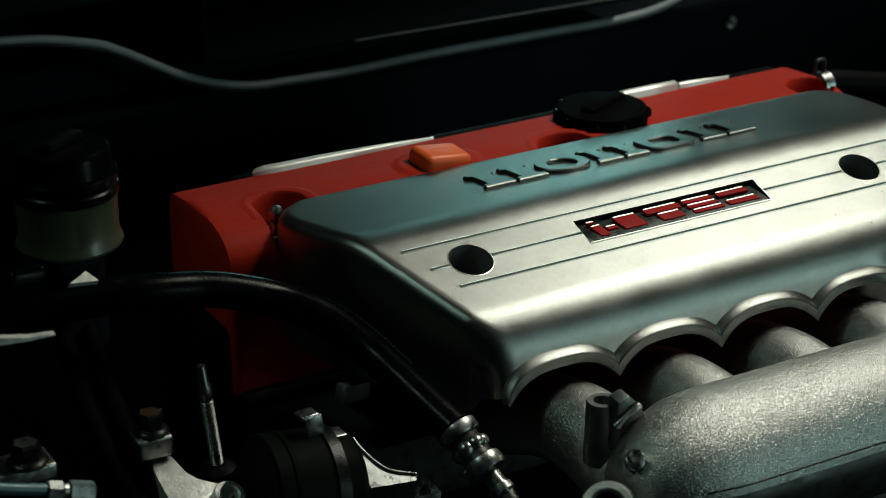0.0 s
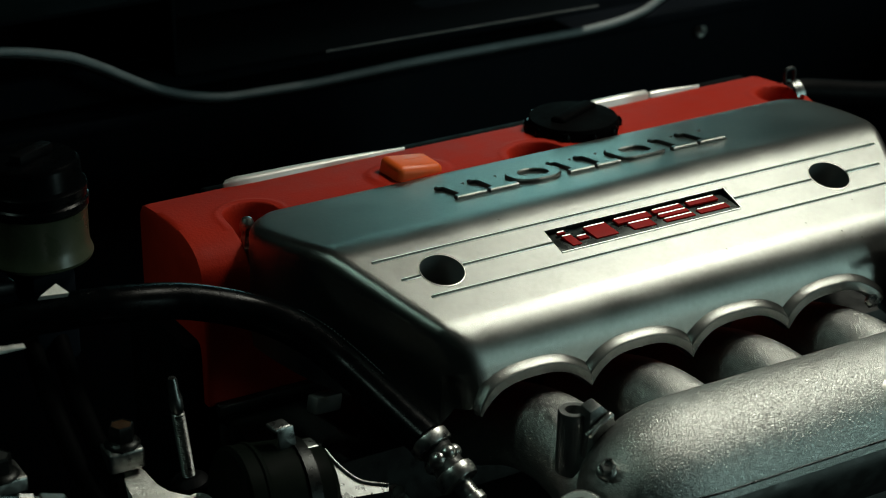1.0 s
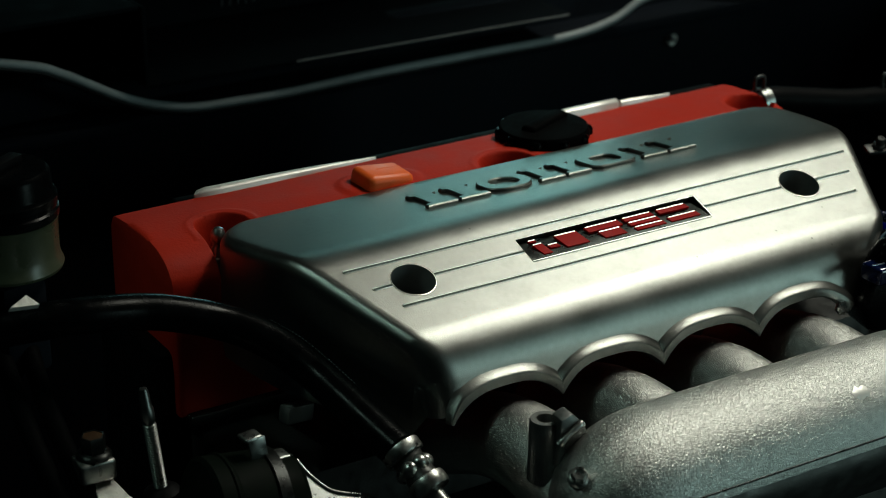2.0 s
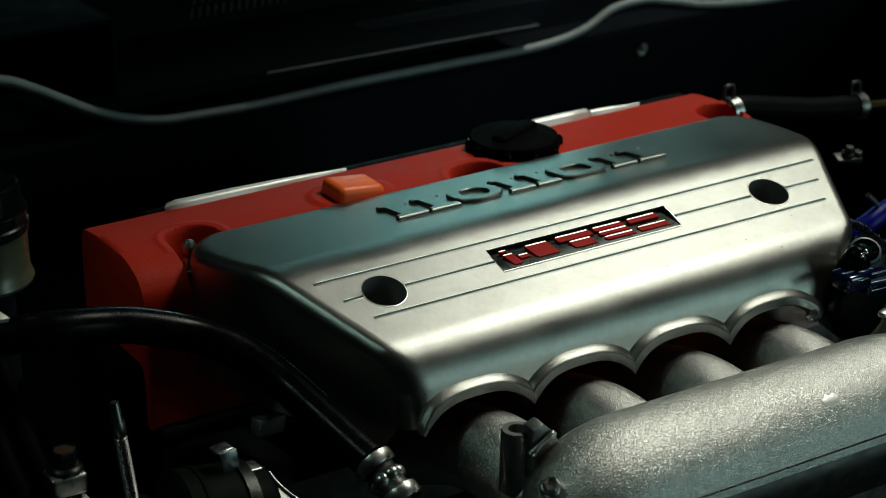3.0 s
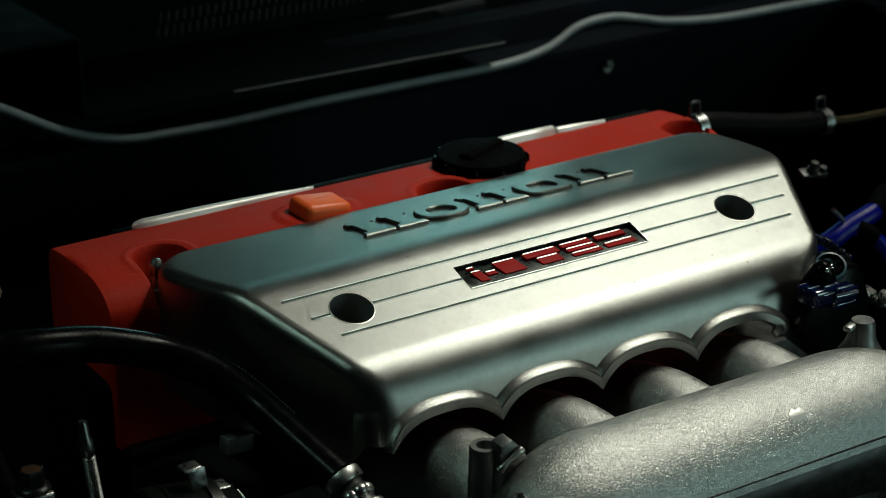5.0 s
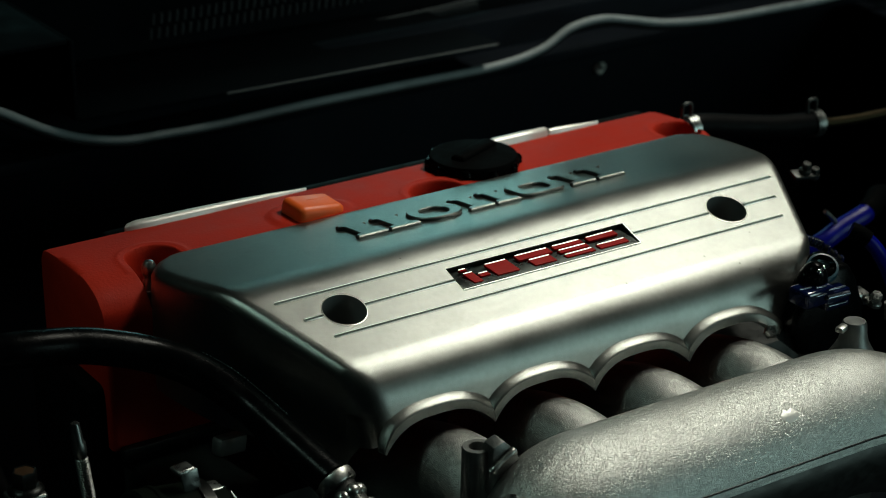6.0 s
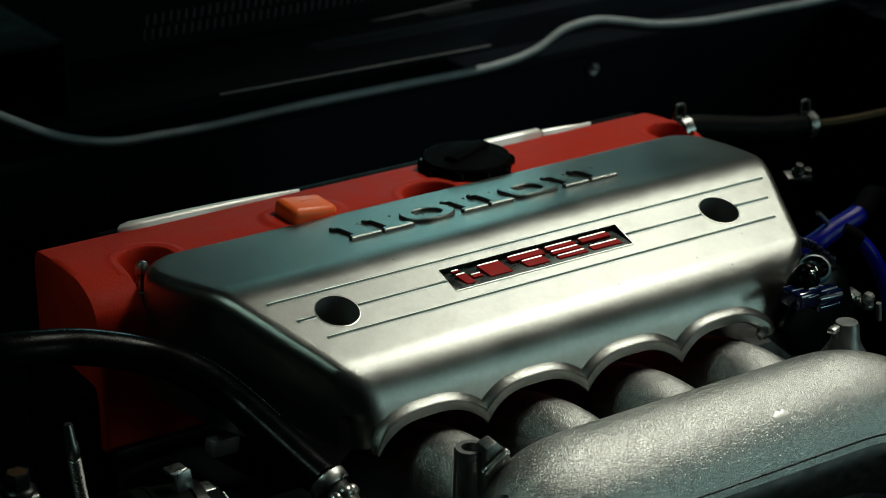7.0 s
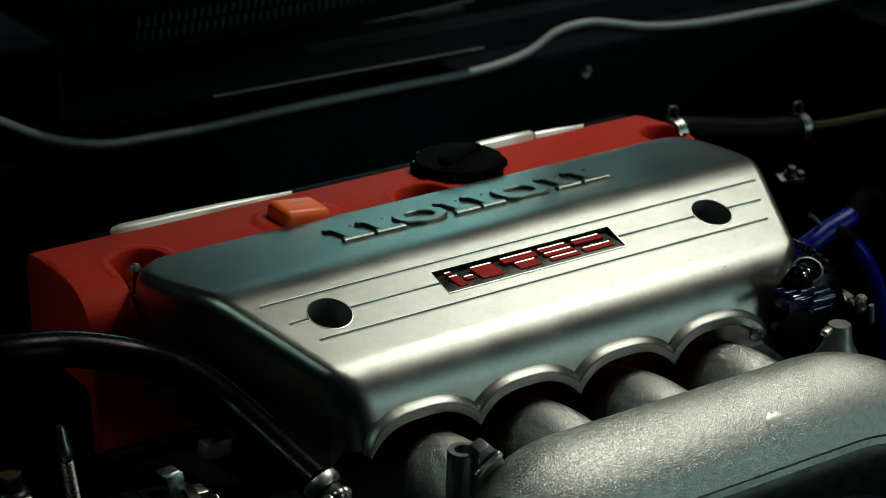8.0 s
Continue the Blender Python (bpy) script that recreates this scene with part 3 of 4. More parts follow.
stud = thing("cover_stud", (-0.2150, 0.144, 0.8115), "bright steel stud with a nut beside the silver cover", "stud")
stud_at = pose(-0.2150, 0.1440, 0.8115, 0, 7, 0)
part("shank", lathe([(0.0036, 0), (0.0036, 0.020), (0.0030, 0.0215), (0.0030, 0.0235), (0.0044, 0.0255), (0.0050, 0.0285), (0.0046, 0.0315), (0.0030, 0.0340), (0.0005, 0.0348)], stud_at, 24), STEEL, stud)
part("nut", lathe([(0.0066, 0), (0.0066, 0.007), (0.0058, 0.0085), (0.0036, 0.0085)], stud_at @ pose(0, 0, 0.006), 6), STEEL, stud, sharp=25)
part("washer", lathe([(0.009, 0), (0.009, 0.0015), (0.004, 0.0015)], stud_at @ pose(0, 0, 0.0045), 28), DIM_STEEL, stud)
hex_bolt("valve_cover_bolt", (0.2330, 0.1540, 0.8215), (0, 0, 1), 0.012, "dull steel bolt sunk in the red valve cover")

handle = thing("dipstick", (-0.08, 0.158, 0.83), "orange plastic dipstick handle standing on the red valve cover", "dipstick")
hb = box((0.037, 0.027, 0.0165), pose(-0.0822, 0.1575, 0.8470, 3, 8, 4), 0.0050, 4)
part("grip", hb, ORANGE, handle)
part("grip_rib", box((0.022, 0.003, 0.003), pose(-0.0765, 0.1600, 0.8533, 3, 8, 12), 0.0012, 2), ORANGE, handle)
part("collar", lathe([(0.014, 0), (0.014, 0.006), (0.011, 0.008), (0.011, 0.011)], pose(-0.0815, 0.1575, 0.8385), 28), ORANGE, handle)

oil_cap = thing("oil_filler_cap", (0.075, 0.19, 0.84), "black plastic oil filler cap with finger lobes", "filler cap")
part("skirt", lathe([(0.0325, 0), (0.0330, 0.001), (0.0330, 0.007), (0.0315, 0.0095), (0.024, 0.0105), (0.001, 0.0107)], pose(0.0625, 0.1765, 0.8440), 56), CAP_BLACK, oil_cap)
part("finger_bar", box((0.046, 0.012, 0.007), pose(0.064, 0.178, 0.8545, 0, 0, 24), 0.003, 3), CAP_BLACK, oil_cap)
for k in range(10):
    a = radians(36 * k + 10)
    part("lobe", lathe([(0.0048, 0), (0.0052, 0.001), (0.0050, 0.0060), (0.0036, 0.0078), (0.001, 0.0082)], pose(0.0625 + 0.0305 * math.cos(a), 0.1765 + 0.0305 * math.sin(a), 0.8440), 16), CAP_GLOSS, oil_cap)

# rails behind the valve cover, cut and tapered to the highlight along them
def shield_edge(rows, label, mat, lift=0.0012):
    """A rolled sheet edge: rows of x, front y and width, rounded over the top."""
    sv, sf, n = [], [], 9
    for x, y, w in rows:
        for k in range(n):
            a = math.pi * k / (n - 1)
            sv.append((x, y + w / 2 - w / 2 * math.cos(a), 0.8422 + lift + min(0.45 * w, 0.004) * math.sin(a) - (0.012 if k in (0, n - 1) else 0.0)))
    for i in range(len(rows) - 1):
        sf += [(i * n + k, i * n + k + 1, (i + 1) * n + k + 1, (i + 1) * n + k) for k in range(n - 1)]
    sf += [tuple(range(n)), tuple((len(rows) - 1) * n + k for k in range(n))]
    tagged(part("heat_shield_edge", built(sv, sf), mat, sharp=50), label, "heat shield", "shield edges")


shield_edge([(-0.1985, 0.2062, 0.0020), (-0.1960, 0.2046, 0.0062), (-0.1900, 0.2026, 0.0092), (-0.178, 0.2016, 0.0098), (-0.150, 0.2016, 0.0090), (-0.115, 0.2020, 0.0074), (-0.090, 0.2036, 0.0048), (-0.072, 0.2044, 0.0026), (-0.060, 0.2048, 0.0016)],
            "polished rolled metal shield edge, narrowed as its highlight tapers, behind the red valve cover", MACHINED)
shield_edge([(0.098, 0.2016, 0.0078), (0.100, 0.2012, 0.0090), (0.125, 0.2014, 0.0092), (0.147, 0.2022, 0.0080), (0.1485, 0.2040, 0.0060)], "polished rolled metal shield edge beside the oil filler cap", MACHINED, 0.003)
shield_edge([(0.151, 0.2040, 0.0050), (0.158, 0.2028, 0.0058), (0.172, 0.2030, 0.0046), (0.186, 0.2040, 0.0022), (0.196, 0.2044, 0.0014)], "short polished metal shield edge near the breather hose", MACHINED, 0.002)
tagged(part("wiring_trunk", box((0.46, 0.010, 0.03), pose(0.02, 0.2185, 0.8235), 0.003, 3), PLASTIC), "black plastic wiring trunk behind the valve cover", "wiring trunk")
head = thing("cylinder_head", (0.0, 0.115, 0.54), "dull metal cylinder head below the red valve cover", "cylinder head")
part("casting", box((0.50, 0.19, 0.170), pose(0.0, 0.115, 0.6405), 0.008, 2), DARK_STEEL, head)
part("end_cover", box((0.018, 0.098, 0.22), pose(-0.2610, 0.168, 0.668), 0.006, 2), PLASTIC, head, "black timing end cover")
part("gasket", box((0.505, 0.195, 0.003), pose(0.0, 0.115, 0.5625), 0.0008, 1), BLACK_STEEL, head)
part("lower_deck", box((0.50, 0.19, 0.020), pose(0.0, 0.115, 0.5505), 0.003, 2), DARK_STEEL, head)
tagged(part("engine_block", box((0.46, 0.3, 0.26), pose(0.0, 0.06, 0.55), 0.02, 2), DARK_STEEL), "dark metal engine block deep in the bay", "engine block")

# ---- intake manifold ----
PY, PZ, PR = -0.160, 0.770, 0.045
manifold = thing("intake_manifold", (0, -0.15, 0.72), "rough cast aluminium intake manifold with four runners", "intake manifold")


v, f, n = [], [], 64
spine = []
for k in range(61):
    s = k / 60
    x = -0.150 + 0.345 * s
    bend = max(0.0, (x - 0.095) / 0.10)
    r = PR
    if x < -0.082:
        r = PR * math.sqrt(max(0.02, 1 - ((-0.082 - x) / 0.0692) ** 2))
    spine.append((Vector((x, PY - 0.012 * bend ** 2, PZ - 0.040 * bend ** 2.2)), r * (1 + 0.05 * bend)))
for p, r in spine:
    for k in range(n):
        a = 2 * math.pi * k / n
        v.append((p.x, p.y + r * math.cos(a), p.z + r * math.sin(a)))
for i in range(60):
    f += [(i * n + k, i * n + (k + 1) % n, (i + 1) * n + (k + 1) % n, (i + 1) * n + k) for k in range(n)]
f.append(tuple(range(n)))
f.append(tuple(60 * n + k for k in range(n)))
part("plenum", built(v, f), CAST, manifold, sharp=60)
# parting flange low on the front
SEAM = 166


def shell_strip(first, last, steps, grow, start=6):
    """A strip of shell that wraps the plenum between two angles."""
    sv, sf = [], []
    for p, r in spine[start:]:
        for k in range(steps + 1):
            a = radians(first + (last - first) * k / steps)
            sv.append((p.x, p.y + (r + grow[k if k < len(grow) else -1]) * math.cos(a), p.z + (r + grow[k if k < len(grow) else -1]) * math.sin(a)))
    m = steps + 1
    for i in range(len(spine) - start - 1):
        sf += [(i * m + k, i * m + k + 1, (i + 1) * m + k + 1, (i + 1) * m + k) for k in range(steps)]
    return built(sv, sf)


part("parting_flange", shell_strip(SEAM - 1.2, SEAM + 1.2, 4, [-0.0005, 0.0004, 0.0006, 0.0004, -0.0005]), BLACK_STEEL, manifold)
# below the seam the plenum is set in a much darker metal
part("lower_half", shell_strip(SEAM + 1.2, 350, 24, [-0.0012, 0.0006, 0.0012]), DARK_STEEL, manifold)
for c in ARCHES:
    part("runner", tube([(c + 0.007, 0.01, 0.731), (c + 0.007, -0.035, 0.753), (c + 0.007, -0.075, 0.7635), (c + 0.007, -0.110, 0.763), (c + 0.007, -0.15, 0.752)], lambda s: 0.0255 + 0.003 * s, 8, 40), CAST, manifold, sharp=60)
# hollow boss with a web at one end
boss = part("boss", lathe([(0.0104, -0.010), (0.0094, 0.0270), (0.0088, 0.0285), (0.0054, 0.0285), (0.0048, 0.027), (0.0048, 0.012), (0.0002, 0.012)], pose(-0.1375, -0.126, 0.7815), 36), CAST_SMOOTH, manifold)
web_line = [(-0.1390, 0.784), (-0.1365, 0.8145), (-0.1292, 0.8168), (-0.1218, 0.8092), (-0.1150, 0.796), (-0.118, 0.784)]
wn = len(web_line)
web_mesh = built([(x, -0.1405, z) for x, z in web_line] + [(x, -0.130, z + 0.0006) for x, z in web_line],
                 [tuple(range(wn)), tuple(range(wn, 2 * wn))] + [(i, (i + 1) % wn, wn + (i + 1) % wn, wn + i) for i in range(wn)])
bmesh.ops.bevel(web_mesh, geom=web_mesh.edges[:], offset=0.0012, segments=2, profile=0.5, affect="EDGES")
part("boss_web", web_mesh, CAST_SMOOTH, boss, sharp=30)
# rounded bead in paler metal, for the light that the edge catches
part("web_bead", tube([(-0.1386, -0.1425, 0.8015), (-0.1372, -0.1430, 0.8034), (-0.1322, -0.1430, 0.8068), (-0.1262, -0.1425, 0.8094), (-0.1240, -0.1415, 0.8098)], lambda t: 0.0016 + 0.0022 * abs(t - 0.5), 6, 14), STEEL, boss, "pale bead for the light along the web's edge")
hex_bolt("manifold_bolt", (-0.1425, -0.1665, 0.7925), (-0.35, -0.55, 0.75), 0.0095, "bright steel bolt on the end of the manifold", mat=STEEL)
stub_m = along((-0.166, -0.178, 0.772), (-0.52, -0.55, 0.65))
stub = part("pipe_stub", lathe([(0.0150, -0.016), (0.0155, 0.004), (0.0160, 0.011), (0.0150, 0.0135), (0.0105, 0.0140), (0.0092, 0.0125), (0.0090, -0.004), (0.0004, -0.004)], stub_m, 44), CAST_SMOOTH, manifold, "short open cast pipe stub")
part("stub_rim", lathe([(0.0150, 0.0130), (0.0144, 0.0146), (0.0112, 0.0148), (0.0104, 0.0138)], stub_m, 44, False), PALE, stub, "pale rim round the open end")
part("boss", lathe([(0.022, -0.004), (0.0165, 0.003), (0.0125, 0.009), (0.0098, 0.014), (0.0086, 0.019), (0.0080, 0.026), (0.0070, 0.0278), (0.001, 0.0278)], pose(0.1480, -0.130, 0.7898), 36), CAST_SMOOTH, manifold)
part("boss_tab", box((0.010, 0.006, 0.004), pose(0.1375, -0.130, 0.8150, 0, 0, 20), 0.0015, 2), STEEL, manifold)

# a pale pad that stands for the lamp's glint on the plenum
pad_v = [(0.0, 0.0, 0.0003)]
pad_n = 20
for ring_r, lift in ((0.55, 0.00025), (1.0, -0.0003)):
    pad_v += [(0.0075 * ring_r * math.cos(2 * math.pi * k / pad_n), 0.0042 * ring_r * math.sin(2 * math.pi * k / pad_n) * (1.0 + 0.25 * math.sin(2.3 * k)), lift) for k in range(pad_n)]
pad_f = [(0, 1 + k, 1 + (k + 1) % pad_n) for k in range(pad_n)] + [(1 + k, 1 + pad_n + k, 1 + pad_n + (k + 1) % pad_n, 1 + (k + 1) % pad_n) for k in range(pad_n)]
pad = built(pad_v, pad_f)
pad.transform(along((0.0426, -0.1882, 0.8052), (0, -0.626, 0.779), 0))
part("worn_pad", pad, MACHINED, manifold, "small pale patch for the lamp's glint")

# ---- hoses and hardware beside the cover ----
hose = thing("pressure_hose", (-0.26, 0.0, 0.8), "thick black rubber hose arching to a crimped metal fitting", "hose")
HOSE = [(-0.62, 0.11, 0.770), (-0.52, 0.10, 0.815), (-0.4543, 0.09, 0.834), (-0.3902, 0.078, 0.8432), (-0.3451, 0.062, 0.8480), (-0.302, 0.06, 0.842), (-0.2753, 0.055, 0.8352), (-0.2528, 0.048, 0.8271), (-0.2367, 0.035, 0.82),
        (-0.2246, 0.018, 0.8119), (-0.2162, -0.002, 0.8027), (-0.2116, -0.025, 0.796), (-0.2065, -0.05, 0.7883), (-0.2021, -0.072, 0.7819)]
part("rubber", tube(HOSE, 0.0112, 10, 32), GLOSS_RUBBER, hose)
stitches = curve_points([(x + 0.0078, y + 0.001, z + 0.0082) for x, y, z in HOSE[8:12]], 9)
for a, e in zip(stitches[::1], stitches[1::1]):
    way = (e - a)
    part("stitch", tube([a + way * 0.15, a + way * 0.6], 0.0006, 2, 6), THREAD, hose)
fit_from, fit_to = Vector((-0.2012, -0.070, 0.7825)), Vector((-0.1925, -0.1000, 0.7605))
way = (fit_to - fit_from).normalized()
fit_m = along(fit_from, way)
part("crimp_sleeve", lathe([(0.0100, -0.001), (0.0122, 0.0), (0.0125, 0.001), (0.0124, 0.0058), (0.0116, 0.0074), (0.0092, 0.0080)], fit_m, 48), STEEL, hose, "bright crimped steel sleeve")
first_bump = fit_m.to_3x3().inverted() @ Vector((0.1, -0.5, 0.86))
for k in range(6):
    a = math.atan2(first_bump.y, first_bump.x) + radians(60 * k)
    part("crimp_bump", lathe([(0.0002, -0.0056), (0.0030, -0.0048), (0.0052, -0.0022), (0.0058, 0.0), (0.0052, 0.0022), (0.0030, 0.0048), (0.0002, 0.0056)], fit_m @ pose(0.0066 * math.cos(a), 0.0066 * math.sin(a), 0.0152), 20, False), STEEL, hose)
part("crimp_core", lathe([(0.0100, 0.006), (0.0094, 0.010), (0.0094, 0.021), (0.0102, 0.0235)], fit_m, 40), DARK_STEEL, hose)
part("crimp_collar", lathe([(0.0098, 0.0230), (0.0120, 0.0240), (0.0126, 0.0260), (0.0126, 0.0300), (0.0116, 0.0325), (0.0070, 0.0335)], fit_m, 48), STEEL, hose)
part("pipe_end", tube([fit_from + way * 0.032, fit_from + way * 0.05, fit_from + way * 0.07 + Vector((0, 0, -0.006))], 0.0058, 6, 18), STEEL, hose)
part("pipe_nut", lathe([(0.0060, 0), (0.0074, 0.0008), (0.0076, 0.0050), (0.0066, 0.0064)], along(fit_from + way * 0.042, way), 28), STEEL, hose)

# threaded stud
long_stud = thing("threaded_stud", (-0.317, 0.01, 0.75), "long threaded steel stud with a pointed tip", "stud")
prof = [(0.0034, 0.0)]
for k in range(27):
    z = 0.002 + k * 0.0016
    prof += [(0.0041, z), (0.0041, z + 0.0002), (0.0031, z + 0.0008), (0.0031, z + 0.001)]
prof += [(0.0038, 0.0465), (0.0041, 0.0475), (0.0041, 0.0545), (0.0034, 0.0555), (0.0029, 0.0665), (0.0022, 0.0678), (0.0003, 0.068)]
stud_m = along((-0.3168, 0.010, 0.7515), (-0.109, 0.0, 1.0))
part("thread", lathe(prof, stud_m, 20), STUD_STEEL, long_stud, sharp=50)
part("seat", lathe([(0.011, 0), (0.011, 0.003), (0.007, 0.006), (0.0045, 0.0065)], stud_m @ pose(0, 0, -0.005), 28), PLASTIC, long_stud)

# cast bracket with its bolts
bracket = thing("mount_bracket", (-0.34, 0.0, 0.74), "pale cast alloy bracket with a curved cut-out", "bracket")
arc = [(-0.3607, 0.0049, 0.7695), (-0.3475, 0.0049, 0.7695), (-0.3473, -0.0027, 0.7672), (-0.3456, -0.0107, 0.7648), (-0.3417, -0.0176, 0.7627), (-0.3353, -0.0227, 0.7612), (-0.3276, -0.0259, 0.7602), (-0.3251, -0.0296, 0.7591), (-0.3265, -0.0341, 0.7578), (-0.3307, -0.0371, 0.7569), (-0.3418, -0.0447, 0.7546), (-0.362, -0.0439, 0.7548), (-0.3621, -0.0248, 0.7606), (-0.3618, -0.0081, 0.7656)]
nb = len(arc)
arm = built([(x, y, z) for x, y, z in arc] + [(x, y + 0.006, z - 0.02) for x, y, z in arc], [tuple(range(nb)), tuple(range(nb, 2 * nb))] + [(i, (i + 1) % nb, nb + (i + 1) % nb, nb + i) for i in range(nb)])
bmesh.ops.bevel(arm, geom=arm.edges[:], offset=0.0008, segments=2, profile=0.5, affect="EDGES")
part("casting", arm, PALE, bracket, sharp=30)
part("upright", box((0.0215, 0.020, 0.013), pose(-0.3576, 0.010, 0.7782), 0.0018, 3), STEEL, bracket)
part("eye", lathe([(0.0052, -0.006), (0.0090, -0.006), (0.0094, 0.0), (0.0086, 0.0018), (0.0062, 0.0020), (0.0052, 0.0010), (0.0052, -0.006)], along((-0.3300, -0.0370, 0.7590), (0.1, -0.5, 0.85)), 36, False), PALE, bracket)


def cupped_bolt(at, size, label, rust):
    """A low flange bolt with a dished top."""
    r = size / 2
    base = thing("bracket_bolt", at, label, "bolt", "bracket bolts")
    m = pose(*at)
    # flange and sides blackened for the shade under the lit top
    part("flange", lathe([(r * 1.36, 0), (r * 1.4, 0.0008), (r * 1.3, 0.0020), (r * 1.0, 0.0036)], m, 36), BLACK_STEEL, base)
    part("head", lathe([(r * 0.98, 0.002), (r, 0.003), (r, 0.0118), (r * 0.92, 0.0130), (r * 0.84, 0.0132), (r * 0.80, 0.0122)], m, 6, False), BLACK_STEEL, base, sharp=25)
    part("head_dish", lathe([(r * 0.82, 0.0126), (r * 0.6, 0.0118), (0.0004, 0.0115)], m, 24), rust, base, "rusty dished top")
    return base


cupped_bolt((-0.3565, 0.010, 0.7848), 0.0152, "dark flange bolt with a rusty dished head on the cast bracket", PASSIVATED)
cupped_bolt((-0.4312, 0.008, 0.7868), 0.0172, "dark greenish flange bolt on a bracket arm", DIM_STEEL)
tagged(part("side_bracket", box((0.036, 0.024, 0.010), pose(-0.4345, 0.012, 0.7815, 0, 0, 0), 0.0017, 3), STEEL), "dull steel bracket arm under a flange bolt", "bracket")
line_fit = thing("pipe_union", (-0.43, -0.045, 0.78), "zinc-plated pipe union on a teal-grey line", "pipe union")
union_way = Vector((0.0157, -0.001, -0.0046)).normalized()
part("line", tube([(-0.56, -0.03, 0.838), (-0.4800, -0.043, 0.8125), (-0.4616, -0.045, 0.8060), (-0.438, -0.045, 0.7985)], 0.0036, 8, 18), TEAL_LINE, line_fit)
part("nut", lathe([(0.0052, 0), (0.0060, 0.0008), (0.0060, 0.0085), (0.0052, 0.0095)], along((-0.4388, -0.045, 0.7980), union_way, 20), 6), DIM_STEEL, line_fit, sharp=25)
part("neck", lathe([(0.0045, 0), (0.0045, 0.004)], along((-0.4300, -0.0455, 0.7955), union_way), 20), STEEL, line_fit)
part("nut", lathe([(0.0056, 0), (0.0062, 0.0008), (0.0062, 0.0140), (0.0052, 0.0152)], along((-0.4270, -0.0455, 0.7945), union_way, 5), 6), DIM_STEEL, line_fit, sharp=25)

# large hose with its spring clamp, and the casting behind it
big_hose = thing("radiator_hose", (-0.30, -0.055, 0.72), "large dark olive rubber hose with a moulded ridge", "hose")
pm = along((-0.319, -0.051, 0.7620), (1.0, -0.05, -0.12))
part("rubber", lathe([(0.001, 0.0), (0.033, 0.0), (0.0352, 0.002), (0.0352, 0.034), (0.034, 0.038), (0.034, 0.052), (0.030, 0.056), (0.001, 0.056)], pm, 72), OLIVE, big_hose)
part("moulded_ridge", lathe([(0.0345, 0.0098), (0.0362, 0.0112), (0.0362, 0.0132), (0.0345, 0.0146)], pm, 72), OLIVE, big_hose)
clamp = thing("spring_clamp", (-0.28, -0.055, 0.79), "sprung steel clamp with an upright folded tab round a hose", "hose clamp")
part("band", lathe([(0.0350, 0.0355), (0.0366, 0.0355), (0.0366, 0.0425), (0.0350, 0.0425), (0.0350, 0.0355)], pm, 72, False), BLACK_STEEL, clamp)
tab = part("tab", box((0.0108, 0.0016, 0.0145), pose(-0.2838, -0.0550, 0.7985, 0, -9, 3), 0.0007, 2), DIM_STEEL, clamp)
part("folded_tip", box((0.0116, 0.0104, 0.0030), pose(-0.2862, -0.0502, 0.8052, 0, 0, 6), 0.0014, 3), DIM_STEEL, tab)
part("foot", box((0.022, 0.012, 0.0034), pose(-0.2750, -0.0520, 0.7892, 0, 4, 3), 0.0015, 3), DIM_STEEL, clamp)
part("release_wire", tube([(-0.2635, -0.056, 0.790), (-0.2655, -0.057, 0.783), (-0.2665, -0.058, 0.776)], 0.0009, 5, 8), STEEL, clamp)
casting = thing("pump_casting", (-0.235, -0.045, 0.72), "pale cast alloy pump housing with a sloping web", "housing")
web = [(-0.2579, -0.0454, 0.7793), (-0.2555, -0.0464, 0.7788), (-0.2537, -0.0548, 0.7746), (-0.2496, -0.0641, 0.7699), (-0.2441, -0.0709, 0.7666), (-0.2309, -0.0769, 0.7636), (-0.2327, -0.08, 0.762), (-0.2601, -0.0769, 0.7636)]
nw = len(web)
part("web", built(web + [(x, y + 0.008, z - 0.016) for x, y, z in web], [tuple(range(nw)), tuple(range(nw, 2 * nw))] + [(i, (i + 1) % nw, nw + (i + 1) % nw, nw + i) for i in range(nw)]), DIM_STEEL, casting, sharp=25)
part("web_edge", tube([(x, y, z + 0.0006) for x, y, z in web[1:6]], 0.0010, 5, 10), DIM_STEEL, casting, "rounded edge along the web")
part("body", box((0.034, 0.024, 0.030), pose(-0.2300, -0.063, 0.7325, 0, 0, -4), 0.0008, 2), DIM_STEEL, casting)
part("lug", lathe([(0.004, 0), (0.004, 0.006), (0.003, 0.0075), (0.0003, 0.0078)], along((-0.228, -0.068, 0.7475), (0, -0.4, 0.9)), 18), STEEL, casting)
part("lug", lathe([(0.004, 0), (0.004, 0.006), (0.003, 0.0075), (0.0003, 0.0078)], along((-0.220, -0.067, 0.7475), (0, -0.4, 0.9)), 18), STEEL, casting)

# fluid reservoir
reservoir = thing("fluid_reservoir", (-0.36, 0.10, 0.86), "cloudy plastic fluid reservoir with a black screw cap", "reservoir")
rm = pose(-0.3655, 0.10, 0.8700)
part("bottle", lathe([(0.001, 0.0), (0.026, 0.0), (0.0310, 0.0015), (0.0318, 0.0035), (0.0312, 0.0055), (0.0302, 0.0075), (0.0296, 0.012), (0.0298, 0.030), (0.0305, 0.033), (0.0275, 0.0345), (0.001, 0.0345)], rm, 56), TRANSLUCENT, reservoir)
